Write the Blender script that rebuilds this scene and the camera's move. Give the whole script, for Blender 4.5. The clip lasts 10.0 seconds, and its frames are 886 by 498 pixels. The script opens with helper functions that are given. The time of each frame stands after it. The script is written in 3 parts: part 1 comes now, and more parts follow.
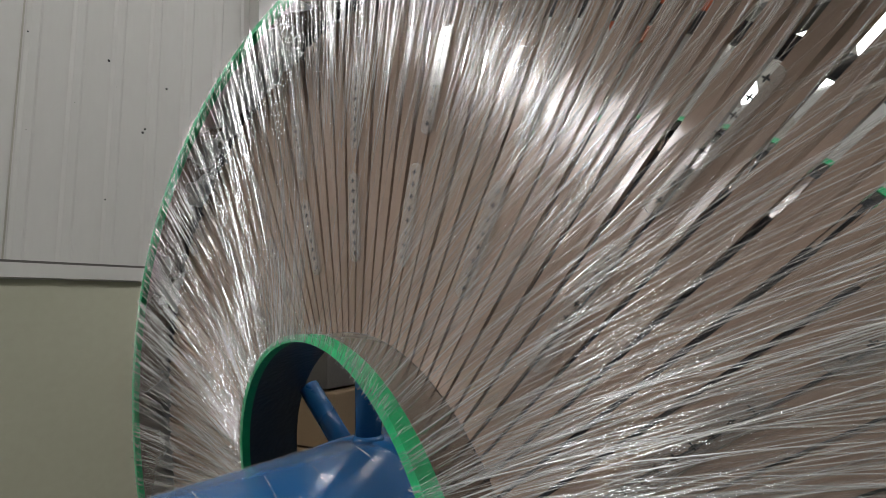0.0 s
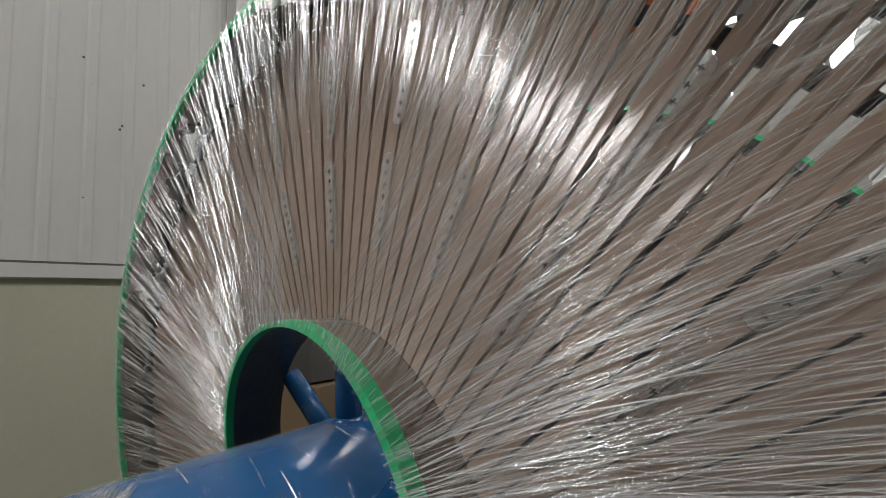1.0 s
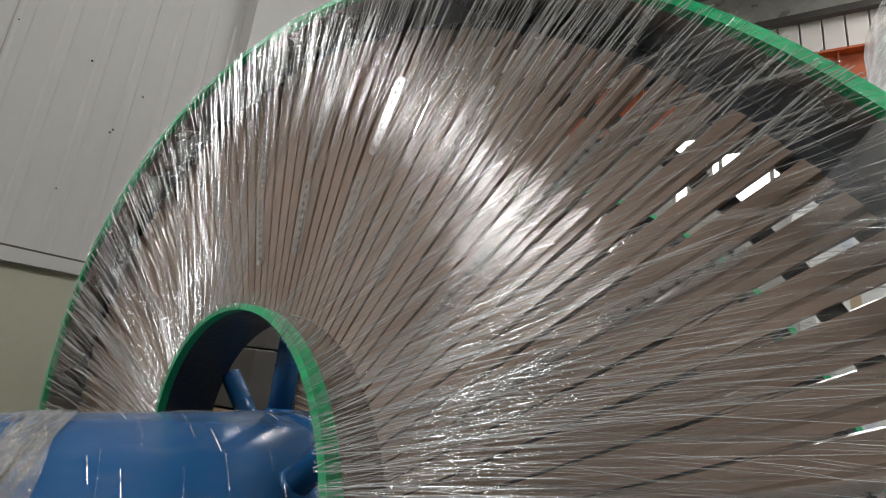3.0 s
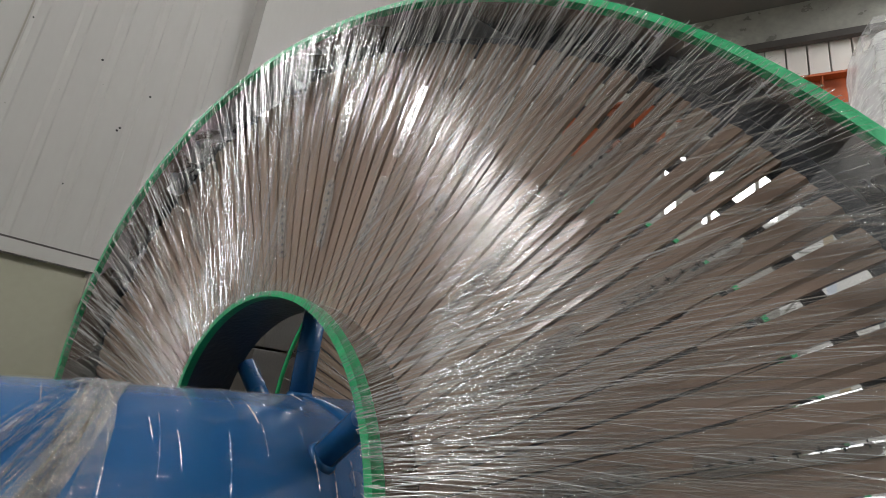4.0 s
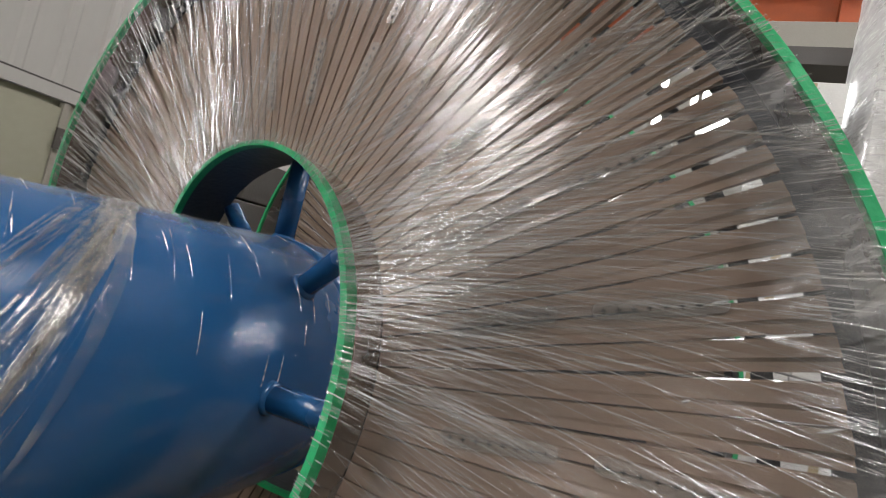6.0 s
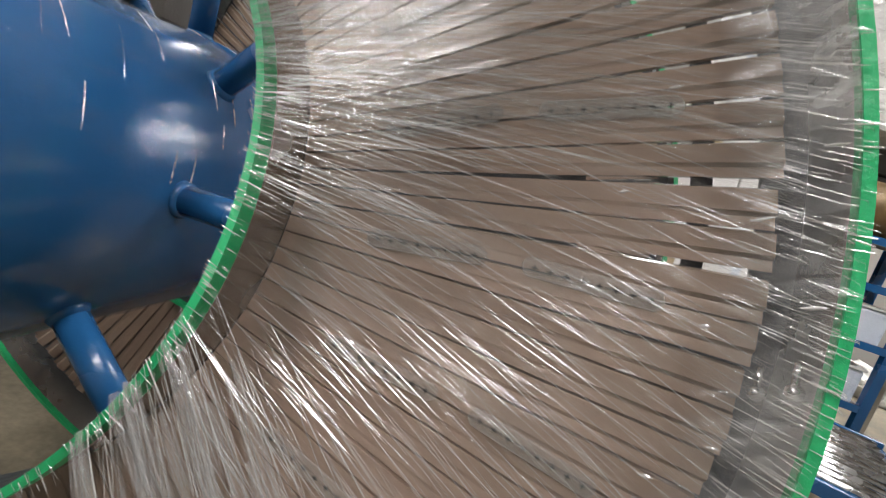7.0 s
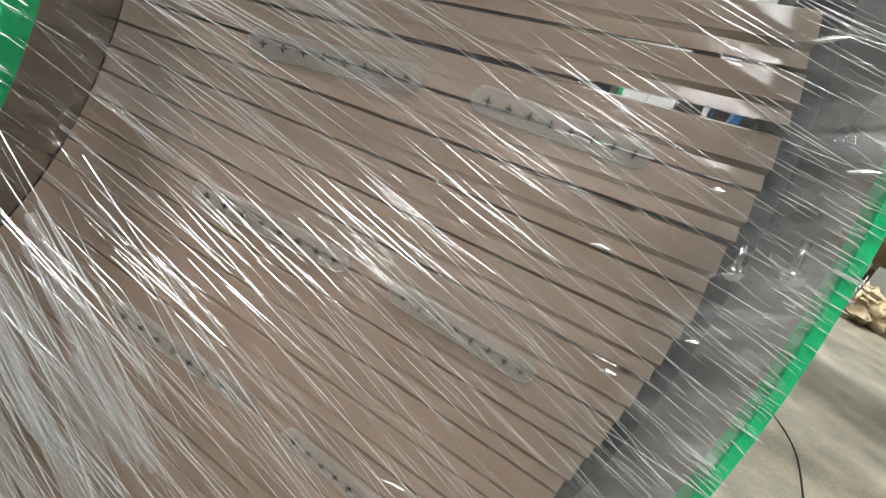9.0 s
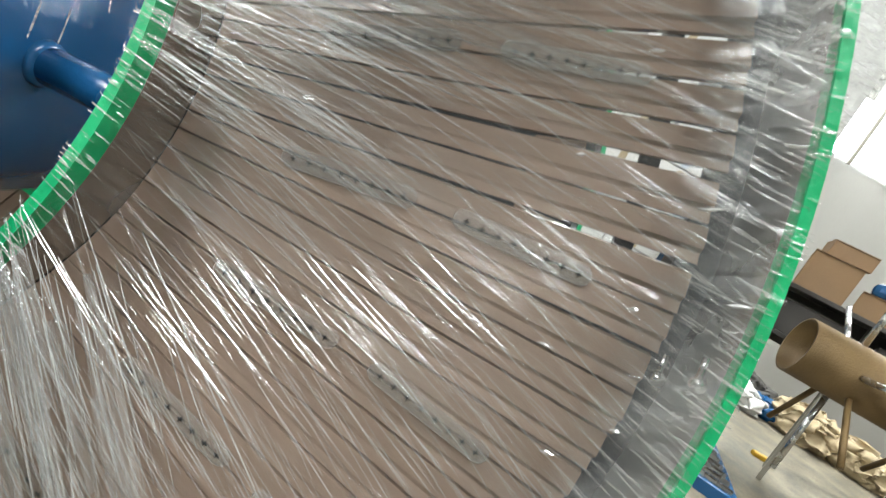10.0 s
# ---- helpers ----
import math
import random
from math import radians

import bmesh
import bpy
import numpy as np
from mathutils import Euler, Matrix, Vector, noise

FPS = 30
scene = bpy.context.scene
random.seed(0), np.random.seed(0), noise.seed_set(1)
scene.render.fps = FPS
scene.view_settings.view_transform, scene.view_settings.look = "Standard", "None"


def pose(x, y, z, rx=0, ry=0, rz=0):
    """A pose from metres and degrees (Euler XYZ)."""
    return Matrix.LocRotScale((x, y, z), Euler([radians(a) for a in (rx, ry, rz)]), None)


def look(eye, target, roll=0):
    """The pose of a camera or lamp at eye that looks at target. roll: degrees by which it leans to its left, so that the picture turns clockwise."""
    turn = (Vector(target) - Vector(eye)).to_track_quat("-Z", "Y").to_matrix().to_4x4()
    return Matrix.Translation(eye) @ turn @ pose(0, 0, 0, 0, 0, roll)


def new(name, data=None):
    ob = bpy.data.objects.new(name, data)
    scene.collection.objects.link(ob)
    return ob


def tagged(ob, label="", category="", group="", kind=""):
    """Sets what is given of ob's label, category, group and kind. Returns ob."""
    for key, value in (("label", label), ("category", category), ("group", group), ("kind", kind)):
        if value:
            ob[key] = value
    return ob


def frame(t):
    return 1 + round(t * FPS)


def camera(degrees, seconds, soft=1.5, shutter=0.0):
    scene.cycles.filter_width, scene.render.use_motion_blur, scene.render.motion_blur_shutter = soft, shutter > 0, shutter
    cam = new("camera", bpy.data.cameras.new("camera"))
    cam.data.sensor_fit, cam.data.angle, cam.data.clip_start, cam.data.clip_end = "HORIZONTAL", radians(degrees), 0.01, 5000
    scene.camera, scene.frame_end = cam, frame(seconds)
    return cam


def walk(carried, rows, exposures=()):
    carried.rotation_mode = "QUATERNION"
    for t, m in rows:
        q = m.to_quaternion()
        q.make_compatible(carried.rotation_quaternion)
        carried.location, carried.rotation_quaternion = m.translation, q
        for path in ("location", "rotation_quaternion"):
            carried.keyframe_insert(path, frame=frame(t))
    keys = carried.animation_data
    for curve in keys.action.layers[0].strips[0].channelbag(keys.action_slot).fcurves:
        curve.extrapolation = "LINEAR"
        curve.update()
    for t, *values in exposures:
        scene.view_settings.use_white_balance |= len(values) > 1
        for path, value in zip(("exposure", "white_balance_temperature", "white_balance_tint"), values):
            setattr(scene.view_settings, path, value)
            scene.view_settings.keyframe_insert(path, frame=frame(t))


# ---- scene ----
AX = 1.12          # height of the screw's axis over the floor
RISE = 0.1402      # metres along the axis for each radian of the flight
cam = camera(83.84, 10.0, soft=0.6, shutter=0.2)
ROWS = [
    (0.0, 0.5811, -0.3725, 0.4533, 97.17, 1.42, 35.13),
    (0.5, 0.5920, -0.3875, 0.4447, 97.43, 1.99, 34.46),
    (1.0, 0.6120, -0.3866, 0.4338, 96.65, 2.53, 33.55),
    (1.5, 0.6554, -0.3934, 0.3988, 96.20, 2.46, 32.80),
    (2.0, 0.6752, -0.3998, 0.3689, 96.86, 0.13, 32.19),
    (2.5, 0.6989, -0.4305, 0.3613, 101.47, -3.93, 29.68),
    (4.0, 0.6793, -0.5310, 0.2955, 105.96, -7.08, 26.18),
    (4.5, 0.6946, -0.5856, 0.2936, 102.45, -9.94, 27.24),
    (5.0, 0.7135, -0.6131, 0.3036, 101.75, -10.29, 27.24),
    (6.5, 0.7419, -0.6179, 0.2203, 85.61, -15.64, 19.48),
    (7.0, 0.7552, -0.5557, 0.1744, 79.49, -17.24, 16.61),
    (7.5, 0.7593, -0.4662, 0.1332, 74.85, -19.37, 13.33),
    (8.0, 0.7655, -0.4145, 0.1443, 68.21, -19.72, 13.06),
    (8.5, 0.7541, -0.4102, 0.1271, 67.63, -21.05, 9.89),
    (9.0, 0.7366, -0.4214, 0.1274, 65.71, -22.32, 8.48),
    (9.5, 0.7397, -0.4576, 0.1093, 68.61, -24.84, 11.07),
    (10.0, 0.7318, -0.5039, 0.1523, 77.14, -28.60, 7.27),
]
walk(cam, [(t, pose(x, y, z + AX, rx, ry, rz)) for t, x, y, z, rx, ry, rz in ROWS],
     [(0.0, -0.42, 6500, 11), (5.0, -0.42, 6600, 13), (6.5, 0.0, 6750, 15), (8.0, 0.46, 6550, 11), (10.0, 0.56, 6400, 5)])

# ---------------------------------------------------------------- light
world = bpy.data.worlds.new("world")
scene.world = world
world.use_nodes = True
wn = world.node_tree
sky = wn.nodes.new("ShaderNodeTexSky")
sky.sky_type, sky.sun_disc = "NISHITA", False
sky.sun_elevation, sky.sun_rotation = radians(40), radians(200)
wn.nodes["Background"].inputs["Strength"].default_value = 0.08
wn.links.new(sky.outputs["Color"], wn.nodes["Background"].inputs["Color"])
scene.view_settings.exposure = 0.0


def area(name, x, y, z, target, sx, sy, watts, col=(1, 0.98, 0.95)):
    d = bpy.data.lights.new(name, "AREA")
    d.shape, d.size, d.size_y, d.energy, d.color = "RECTANGLE", sx, sy, watts, col
    ob = new(name, d)
    ob.matrix_world = look((x, y, z), target)
    return ob


# ---------------------------------------------------------------- materials
def material(name):
    m = bpy.data.materials.new(name)
    m.use_nodes = True
    return m, m.node_tree, m.node_tree.nodes["Principled BSDF"]


def surface(name, col, rough=0.5, metal=0.0, scale=6.0, vary=0.18, bump=0.15, fine=90.0, stretch=(1, 1, 1), coat=0.0, piece=0.0):
    """Principled surface with broad stains, fine grain and relief, in object space."""
    m, nt, b = material(name)
    N, L = nt.nodes, nt.links
    tc, mp = N.new("ShaderNodeTexCoord"), N.new("ShaderNodeMapping")
    mp.inputs["Scale"].default_value = stretch
    L.new(tc.outputs["Object"], mp.inputs["Vector"])
    n1, n2 = N.new("ShaderNodeTexNoise"), N.new("ShaderNodeTexNoise")
    n1.inputs["Scale"].default_value, n1.inputs["Detail"].default_value = scale, 5
    n2.inputs["Scale"].default_value, n2.inputs["Detail"].default_value = fine, 3
    for n in (n1, n2):
        L.new(mp.outputs["Vector"], n.inputs["Vector"])
    add = N.new("ShaderNodeMath")
    add.operation = "MULTIPLY_ADD"
    add.inputs[1].default_value = 0.35
    L.new(n2.outputs["Fac"], add.inputs[0])
    L.new(n1.outputs["Fac"], add.inputs[2])
    last = add.outputs[0]
    if piece:
        info, pm = N.new("ShaderNodeObjectInfo"), N.new("ShaderNodeMath")
        pm.operation, pm.inputs[1].default_value = "MULTIPLY_ADD", piece
        L.new(info.outputs["Random"], pm.inputs[0])
        L.new(last, pm.inputs[2])
        last = pm.outputs[0]
    mr = N.new("ShaderNodeMapRange")
    mid = 0.675 + piece * 0.5
    mr.inputs["From Min"].default_value, mr.inputs["From Max"].default_value = mid - 0.35, mid + 0.35
    mr.inputs["To Min"].default_value, mr.inputs["To Max"].default_value = 1 - vary, 1 + vary
    L.new(last, mr.inputs["Value"])
    mul = N.new("ShaderNodeVectorMath")
    mul.operation = "SCALE"
    mul.inputs[0].default_value = col
    L.new(mr.outputs["Result"], mul.inputs["Scale"])
    L.new(mul.outputs["Vector"], b.inputs["Base Color"])
    rr = N.new("ShaderNodeMapRange")
    rr.inputs["From Min"].default_value, rr.inputs["From Max"].default_value = 0.3, 0.7
    rr.inputs["To Min"].default_value, rr.inputs["To Max"].default_value = max(0.02, rough - 0.12), min(1, rough + 0.12)
    L.new(n1.outputs["Fac"], rr.inputs["Value"])
    L.new(rr.outputs["Result"], b.inputs["Roughness"])
    b.inputs["Metallic"].default_value = metal
    b.inputs["Coat Weight"].default_value = coat
    if bump:
        bm_ = N.new("ShaderNodeBump")
        bm_.inputs["Strength"].default_value, bm_.inputs["Distance"].default_value = bump, 0.01
        L.new(n2.outputs["Fac"], bm_.inputs["Height"])
        L.new(bm_.outputs["Normal"], b.inputs["Normal"])
    return m


def glow(name, col, strength):
    m, nt, b = material(name)
    b.inputs["Base Color"].default_value = (0.8, 0.8, 0.8, 1)
    b.inputs["Emission Color"].default_value = (*col, 1)
    b.inputs["Emission Strength"].default_value = strength
    return m


def film_material(name, haze, lo, hi, streak=(2.2, 1.6, 1), rough=0.1, layers=2.0, bump=0.15, clear=0.95, crisp=(0.5, 0.78), fade=None):
    """Clear stretch film: see-through, glossy, whiter along its pleats."""
    m, nt, b = material(name)
    N, L = nt.nodes, nt.links
    N.remove(b)
    out = N["Material Output"]
    uv, mp = N.new("ShaderNodeUVMap"), N.new("ShaderNodeMapping")
    mp.inputs["Scale"].default_value = streak
    L.new(uv.outputs["UV"], mp.inputs["Vector"])
    n1, n2 = N.new("ShaderNodeTexNoise"), N.new("ShaderNodeTexNoise")
    n1.inputs["Scale"].default_value, n1.inputs["Detail"].default_value, n1.inputs["Roughness"].default_value = 1.0, 6, 0.7
    n2.inputs["Scale"].default_value, n2.inputs["Detail"].default_value = 0.18, 3
    L.new(mp.outputs["Vector"], n1.inputs["Vector"])
    L.new(mp.outputs["Vector"], n2.inputs["Vector"])
    mr = N.new("ShaderNodeMapRange")
    mr.inputs["From Min"].default_value, mr.inputs["From Max"].default_value = crisp
    mr.inputs["To Min"].default_value, mr.inputs["To Max"].default_value = lo, hi
    L.new(n1.outputs["Fac"], mr.inputs["Value"])
    mr2 = N.new("ShaderNodeMapRange")
    mr2.inputs["From Min"].default_value, mr2.inputs["From Max"].default_value = 0.35, 0.65
    mr2.inputs["To Min"].default_value, mr2.inputs["To Max"].default_value = 0.55, 1.2
    L.new(n2.outputs["Fac"], mr2.inputs["Value"])
    mul = N.new("ShaderNodeMath")
    mul.operation = "MULTIPLY"
    L.new(mr.outputs["Result"], mul.inputs[0])
    L.new(mr2.outputs["Result"], mul.inputs[1])
    density = mul.outputs[0]
    if fade:
        sep, fm, fx = N.new("ShaderNodeSeparateXYZ"), N.new("ShaderNodeMapRange"), N.new("ShaderNodeMath")
        fm.inputs["From Min"].default_value, fm.inputs["From Max"].default_value = fade
        fx.operation = "MULTIPLY"
        L.new(uv.outputs["UV"], sep.inputs[0])
        L.new(sep.outputs["Y"], fm.inputs["Value"])
        L.new(fm.outputs["Result"], fx.inputs[0])
        L.new(density, fx.inputs[1])
        density = fx.outputs[0]
    lw, pw, fac = N.new("ShaderNodeLayerWeight"), N.new("ShaderNodeMath"), N.new("ShaderNodeMath")
    lw.inputs["Blend"].default_value = 0.5
    pw.operation, pw.inputs[1].default_value = "POWER", 4.0
    L.new(lw.outputs["Facing"], pw.inputs[0])
    fac.operation, fac.use_clamp = "MULTIPLY_ADD", True
    fac.inputs[1].default_value = layers * 0.28
    L.new(pw.outputs[0], fac.inputs[0])
    L.new(density, fac.inputs[2])
    tr, gl, di, mx, mx2 = (N.new("ShaderNodeBsdfTransparent"), N.new("ShaderNodeBsdfGlossy"), N.new("ShaderNodeBsdfDiffuse"),
                           N.new("ShaderNodeMixShader"), N.new("ShaderNodeMixShader"))
    tr.inputs["Color"].default_value = (clear, clear, clear, 1)
    gl.inputs["Roughness"].default_value = rough
    gl.inputs["Color"].default_value = (0.95, 0.95, 0.95, 1)
    di.inputs["Color"].default_value = (0.75, 0.75, 0.74, 1)
    bp = N.new("ShaderNodeBump")
    bp.inputs["Strength"].default_value, bp.inputs["Distance"].default_value = bump, 0.004
    L.new(n1.outputs["Fac"], bp.inputs["Height"])
    L.new(bp.outputs["Normal"], gl.inputs["Normal"])
    mx2.inputs["Fac"].default_value = haze
    L.new(gl.outputs[0], mx2.inputs[1])
    L.new(di.outputs[0], mx2.inputs[2])
    L.new(fac.outputs[0], mx.inputs["Fac"])
    L.new(tr.outputs[0], mx.inputs[1])
    L.new(mx2.outputs[0], mx.inputs[2])
    L.new(mx.outputs[0], out.inputs["Surface"])
    return m


BROWN = surface("brown_board", (0.275, 0.202, 0.16), 0.09, 0, 5, 0.16, 0.012, 70, (1, 1, 6), piece=0.3)
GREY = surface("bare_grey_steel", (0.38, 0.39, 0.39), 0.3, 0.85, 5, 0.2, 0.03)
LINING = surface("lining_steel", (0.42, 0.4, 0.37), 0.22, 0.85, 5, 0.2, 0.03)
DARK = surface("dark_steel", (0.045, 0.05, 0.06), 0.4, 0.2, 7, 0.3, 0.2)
GREEN = surface("green_tape", (0.005, 0.36, 0.13), 0.4, 0, 9, 0.2, 0.2)
BLUE = surface("blue_paint", (0.011, 0.08, 0.21), 0.2, 0, 4, 0.14, 0.05, 160)
CHROME = surface("bright_steel", (0.6, 0.6, 0.6), 0.25, 1.0, 12, 0.1, 0.1)
BLACK = surface("black_mark", (0.02, 0.02, 0.02), 0.6)
WHITE = surface("white_sheet_metal", (0.35, 0.343, 0.32), 0.5, 0, 1.2, 0.07, 0.05, 40, (1, 1, 0.3))
OLIVE = surface("olive_paint", (0.27, 0.265, 0.2), 0.55, 0, 1.2, 0.12, 0.06, 30)
FLOOR = surface("concrete", (0.16, 0.14, 0.1), 0.6, 0, 3.2, 0.9, 0.2, 40)
CEIL = surface("roof_sheet", (0.16, 0.16, 0.15), 0.6, 0, 2, 0.12, 0.05)
ORANGE = surface("orange_paint", (0.42, 0.09, 0.025), 0.5, 0, 4, 0.2)
RUST = surface("rusty_steel", (0.15, 0.095, 0.038), 0.5, 0.35, 4, 0.35, 0.2)
CARD = surface("cardboard", (0.25, 0.155, 0.08), 0.75, 0, 3, 0.15, 0.1)
CLAD = surface("pale_cladding", (0.62, 0.61, 0.57), 0.5, 0, 1.2, 0.08, 0.05, 40)
# darker copy of CARD: shade behind the screw is put into the colour
SHADECARD = surface("shaded_cardboard", (0.13, 0.085, 0.045), 0.8, 0, 3, 0.25, 0.1)
PLASTIC = film_material("clear_strip", 0.6, 0.34, 0.56, (60, 60, 1), 0.15, 2.5)
FILM = film_material("stretch_film", 0.12, 0.006, 0.06, (3.6, 2.2, 1), 0.015, 0.06, 0.03, 0.95, (0.56, 0.66))
STRAND = film_material("film_strand", 0.2, 0.04, 0.7, (7, 4, 1), 0.03, 0.1, 0.05, 0.95, (0.46, 0.6))
CRISP = film_material("crisp_film_fold", 0.5, 0.15, 0.9, (9, 5, 1), 0.1, 0.1, 0.05, 0.95, (0.4, 0.52))
BOLD = film_material("bold_film_fold", 0.42, 0.04, 0.86, (2.6, 3.5, 1), 0.06, 0.05, 0.05, 0.95, (0.44, 0.54))
MILKY = film_material("milky_film", 0.8, 0.01, 0.07, (1.2, 2.2, 1), 0.2, 0.05, 0.03, 0.98, (0.42, 0.62))
THREAD = film_material("film_thread", 0.35, 0.1, 0.55, (7, 6, 1), 0.1, 0.5, 0.1, 0.95, (0.46, 0.6))
THINFILM = film_material("thin_film", 0.3, 0.008, 0.09, (3.6, 2.2, 1), 0.02, 0.1, 0.03, 0.95, (0.54, 0.66))
BUNCH = film_material("bunched_cloudy_film", 0.6, 0.05, 0.4, (30, 3, 1), 0.15, 0.4, 0.1, 0.95, (0.45, 0.6))
RIMFILM = film_material("hazy_rim_film", 0.75, 0.14, 0.6, (0.5, 9, 1), 0.25, 0.0, 0.1, 0.99, (0.4, 0.7), (0.89, 0.97))
PIPEFILM = film_material("pipe_film", 0.5, 0.015, 0.15, (3, 9, 1), 0.12, 0.6)
WRAP = film_material("bundle_wrap", 0.75, 0.35, 0.8, (3, 12, 1), 0.2, 2.0)
PALE = surface("pale_goods", (0.62, 0.62, 0.6), 0.6, 0, 4, 0.15)
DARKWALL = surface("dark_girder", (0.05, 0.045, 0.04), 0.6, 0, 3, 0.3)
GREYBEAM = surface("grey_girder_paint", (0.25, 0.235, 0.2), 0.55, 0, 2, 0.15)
LAGGING = surface("foil_lagging", (0.36, 0.36, 0.32), 0.35, 0.3, 5, 0.3, 0.5, 14)
KRAFT = surface("kraft_paper", (0.4, 0.32, 0.2), 0.8, 0, 6, 0.2, 0.4, 18)
YELLOW = surface("yellow_paint", (0.6, 0.36, 0.03), 0.5)
CABLE = surface("black_rubber", (0.02, 0.02, 0.02), 0.5)
BIN = surface("clear_bin", (0.5, 0.55, 0.62), 0.3, 0, 4, 0.15)
BRIGHT = glow("open_sky_pane", (0.95, 0.98, 1.0), 32.0)
PANE = glow("daylight_pane", (0.93, 0.97, 1.0), 12.0)


# ---------------------------------------------------------------- mesh helpers
def mesh_ob(name, verts, faces, mat, parent=None, label="", uvs=None, smooth=False):
    me = bpy.data.meshes.new(name)
    me.from_pydata([tuple(v) for v in verts], [], faces)
    me.materials.append(mat)
    if uvs is not None:
        lay = me.uv_layers.new(name="UVMap")
        idx = np.empty(len(me.loops), int)
        me.loops.foreach_get("vertex_index", idx)
        lay.data.foreach_set("uv", np.asarray(uvs, np.float32)[idx].ravel())
    if smooth:
        me.polygons.foreach_set("use_smooth", [True] * len(me.polygons))
    me.update()
    ob = new(name, me)
    if parent:
        ob.parent = parent
    if label:
        tagged(ob, label)
    return ob


def part(name, bm, mat, parent=None, label="", smooth=False):
    me = bpy.data.meshes.new(name)
    bmesh.ops.recalc_face_normals(bm, faces=bm.faces)
    bm.to_mesh(me)
    bm.free()
    me.materials.append(mat)
    if smooth:
        me.polygons.foreach_set("use_smooth", [True] * len(me.polygons))
    ob = new(name, me)
    if parent:
        ob.parent = parent
    if label:
        tagged(ob, label)
    return ob


def share(name, me, m, parent):
    ob = new(name, me)
    ob.parent = parent
    ob.matrix_basis = m
    return ob


def box(bm, x0, y0, z0, x1, y1, z1, bevel=0.0):
    r = bmesh.ops.create_cube(bm, size=1, matrix=Matrix.LocRotScale(((x0 + x1) / 2, (y0 + y1) / 2, (z0 + z1) / 2), None, (x1 - x0, y1 - y0, z1 - z0)))
    if bevel:
        es = {e for v in r["verts"] for e in v.link_edges}
        bmesh.ops.bevel(bm, geom=list(es), offset=bevel, segments=2, affect="EDGES", profile=0.5)
    return bm


def rod(bm, a, b, r0, r1=None, seg=20):
    a, b = Vector(a), Vector(b)
    m = Matrix.Translation((a + b) / 2) @ (b - a).to_track_quat("Z", "Y").to_matrix().to_4x4()
    bmesh.ops.create_cone(bm, cap_ends=True, segments=seg, radius1=r0, radius2=r1 if r1 else r0, depth=(b - a).length, matrix=m)
    return bm


def empty(name, label, category, group="", kind=""):
    return tagged(new(name), label, category, group, kind)


def hel(r, deg, off=0.0):
    """A point of the flight: radius, angle, distance behind its front edge."""
    a = radians(deg)
    return (r * math.cos(a), RISE * radians(deg - 45) + off, AX + r * math.sin(a))


def screw_pose(deg):
    """The screw motion that carries things built at angle 0 along the flight."""
    return Matrix.Translation((0, RISE * radians(deg - 45), AX)) @ Matrix.Rotation(-radians(deg), 4, "Y")


def sweep(name, profile, d0, d1, step, mat, parent, label="", smooth=False):
    """Sweep a closed profile of (radius, offset) along the helix."""
    n = int((d1 - d0) / step) + 1
    k = len(profile)
    vs = [hel(r, d0 + (d1 - d0) * i / (n - 1), o) for i in range(n) for r, o in profile]
    fs = [(i * k + j, i * k + (j + 1) % k, (i + 1) * k + (j + 1) % k, (i + 1) * k + j) for i in range(n - 1) for j in range(k)]
    fs += [tuple(range(k))[::-1], tuple((n - 1) * k + j for j in range(k))]
    return mesh_ob(name, vs, fs, mat, parent, label, None, smooth)


# ---------------------------------------------------------------- the hall
def wall_x(y):
    return -1.96 + 0.06 * (y - 0.6)


def plain(name, bm, mat, label, category):
    return tagged(part(name, bm, mat), label, category, kind="structure")


def slanted(bm, y0, y1, z0, z1, d0, d1):
    """A block along the west wall, from d0 to d1 in front of its face."""
    co = [(wall_x(y) + d, y, z) for y in (y0, y1) for d in (d0, d1) for z in (z0, z1)]
    v = [bm.verts.new(c) for c in co]
    for f in ((0, 1, 3, 2), (4, 6, 7, 5), (0, 4, 5, 1), (2, 3, 7, 6), (0, 2, 6, 4), (1, 5, 7, 3)):
        bm.faces.new([v[k] for k in f])
    return bm


ROOF, NORTH = 8.4, 8.0
plain("floor", box(bmesh.new(), -3.2, -9, -0.2, 14, NORTH, 0), FLOOR, "worn dusty beige concrete workshop floor", "floor")
plain("wall_west_base", slanted(bmesh.new(), -9, NORTH, 0, AX + 0.625, -0.3, 0), OLIVE, "olive painted lower wall of the workshop", "wall")
# upper sheet wall with two window bands cut as openings
WINS = [(-3.2, -1.15), (2.6, 4.6)]
bm = bmesh.new()
slanted(bm, -9, NORTH, AX + 0.625, 3.72, -0.3, 0.0)
slanted(bm, -9, NORTH, 4.25, ROOF, -0.3, 0.0)
for y0, y1 in ((-9, WINS[0][0]), (WINS[0][1], WINS[1][0]), (WINS[1][1], NORTH)):
    slanted(bm, y0, y1, 3.72, 4.25, -0.3, 0.0)
west = plain("wall_west", bm, WHITE, "off-white ribbed sheet metal wall above the painted base", "wall")
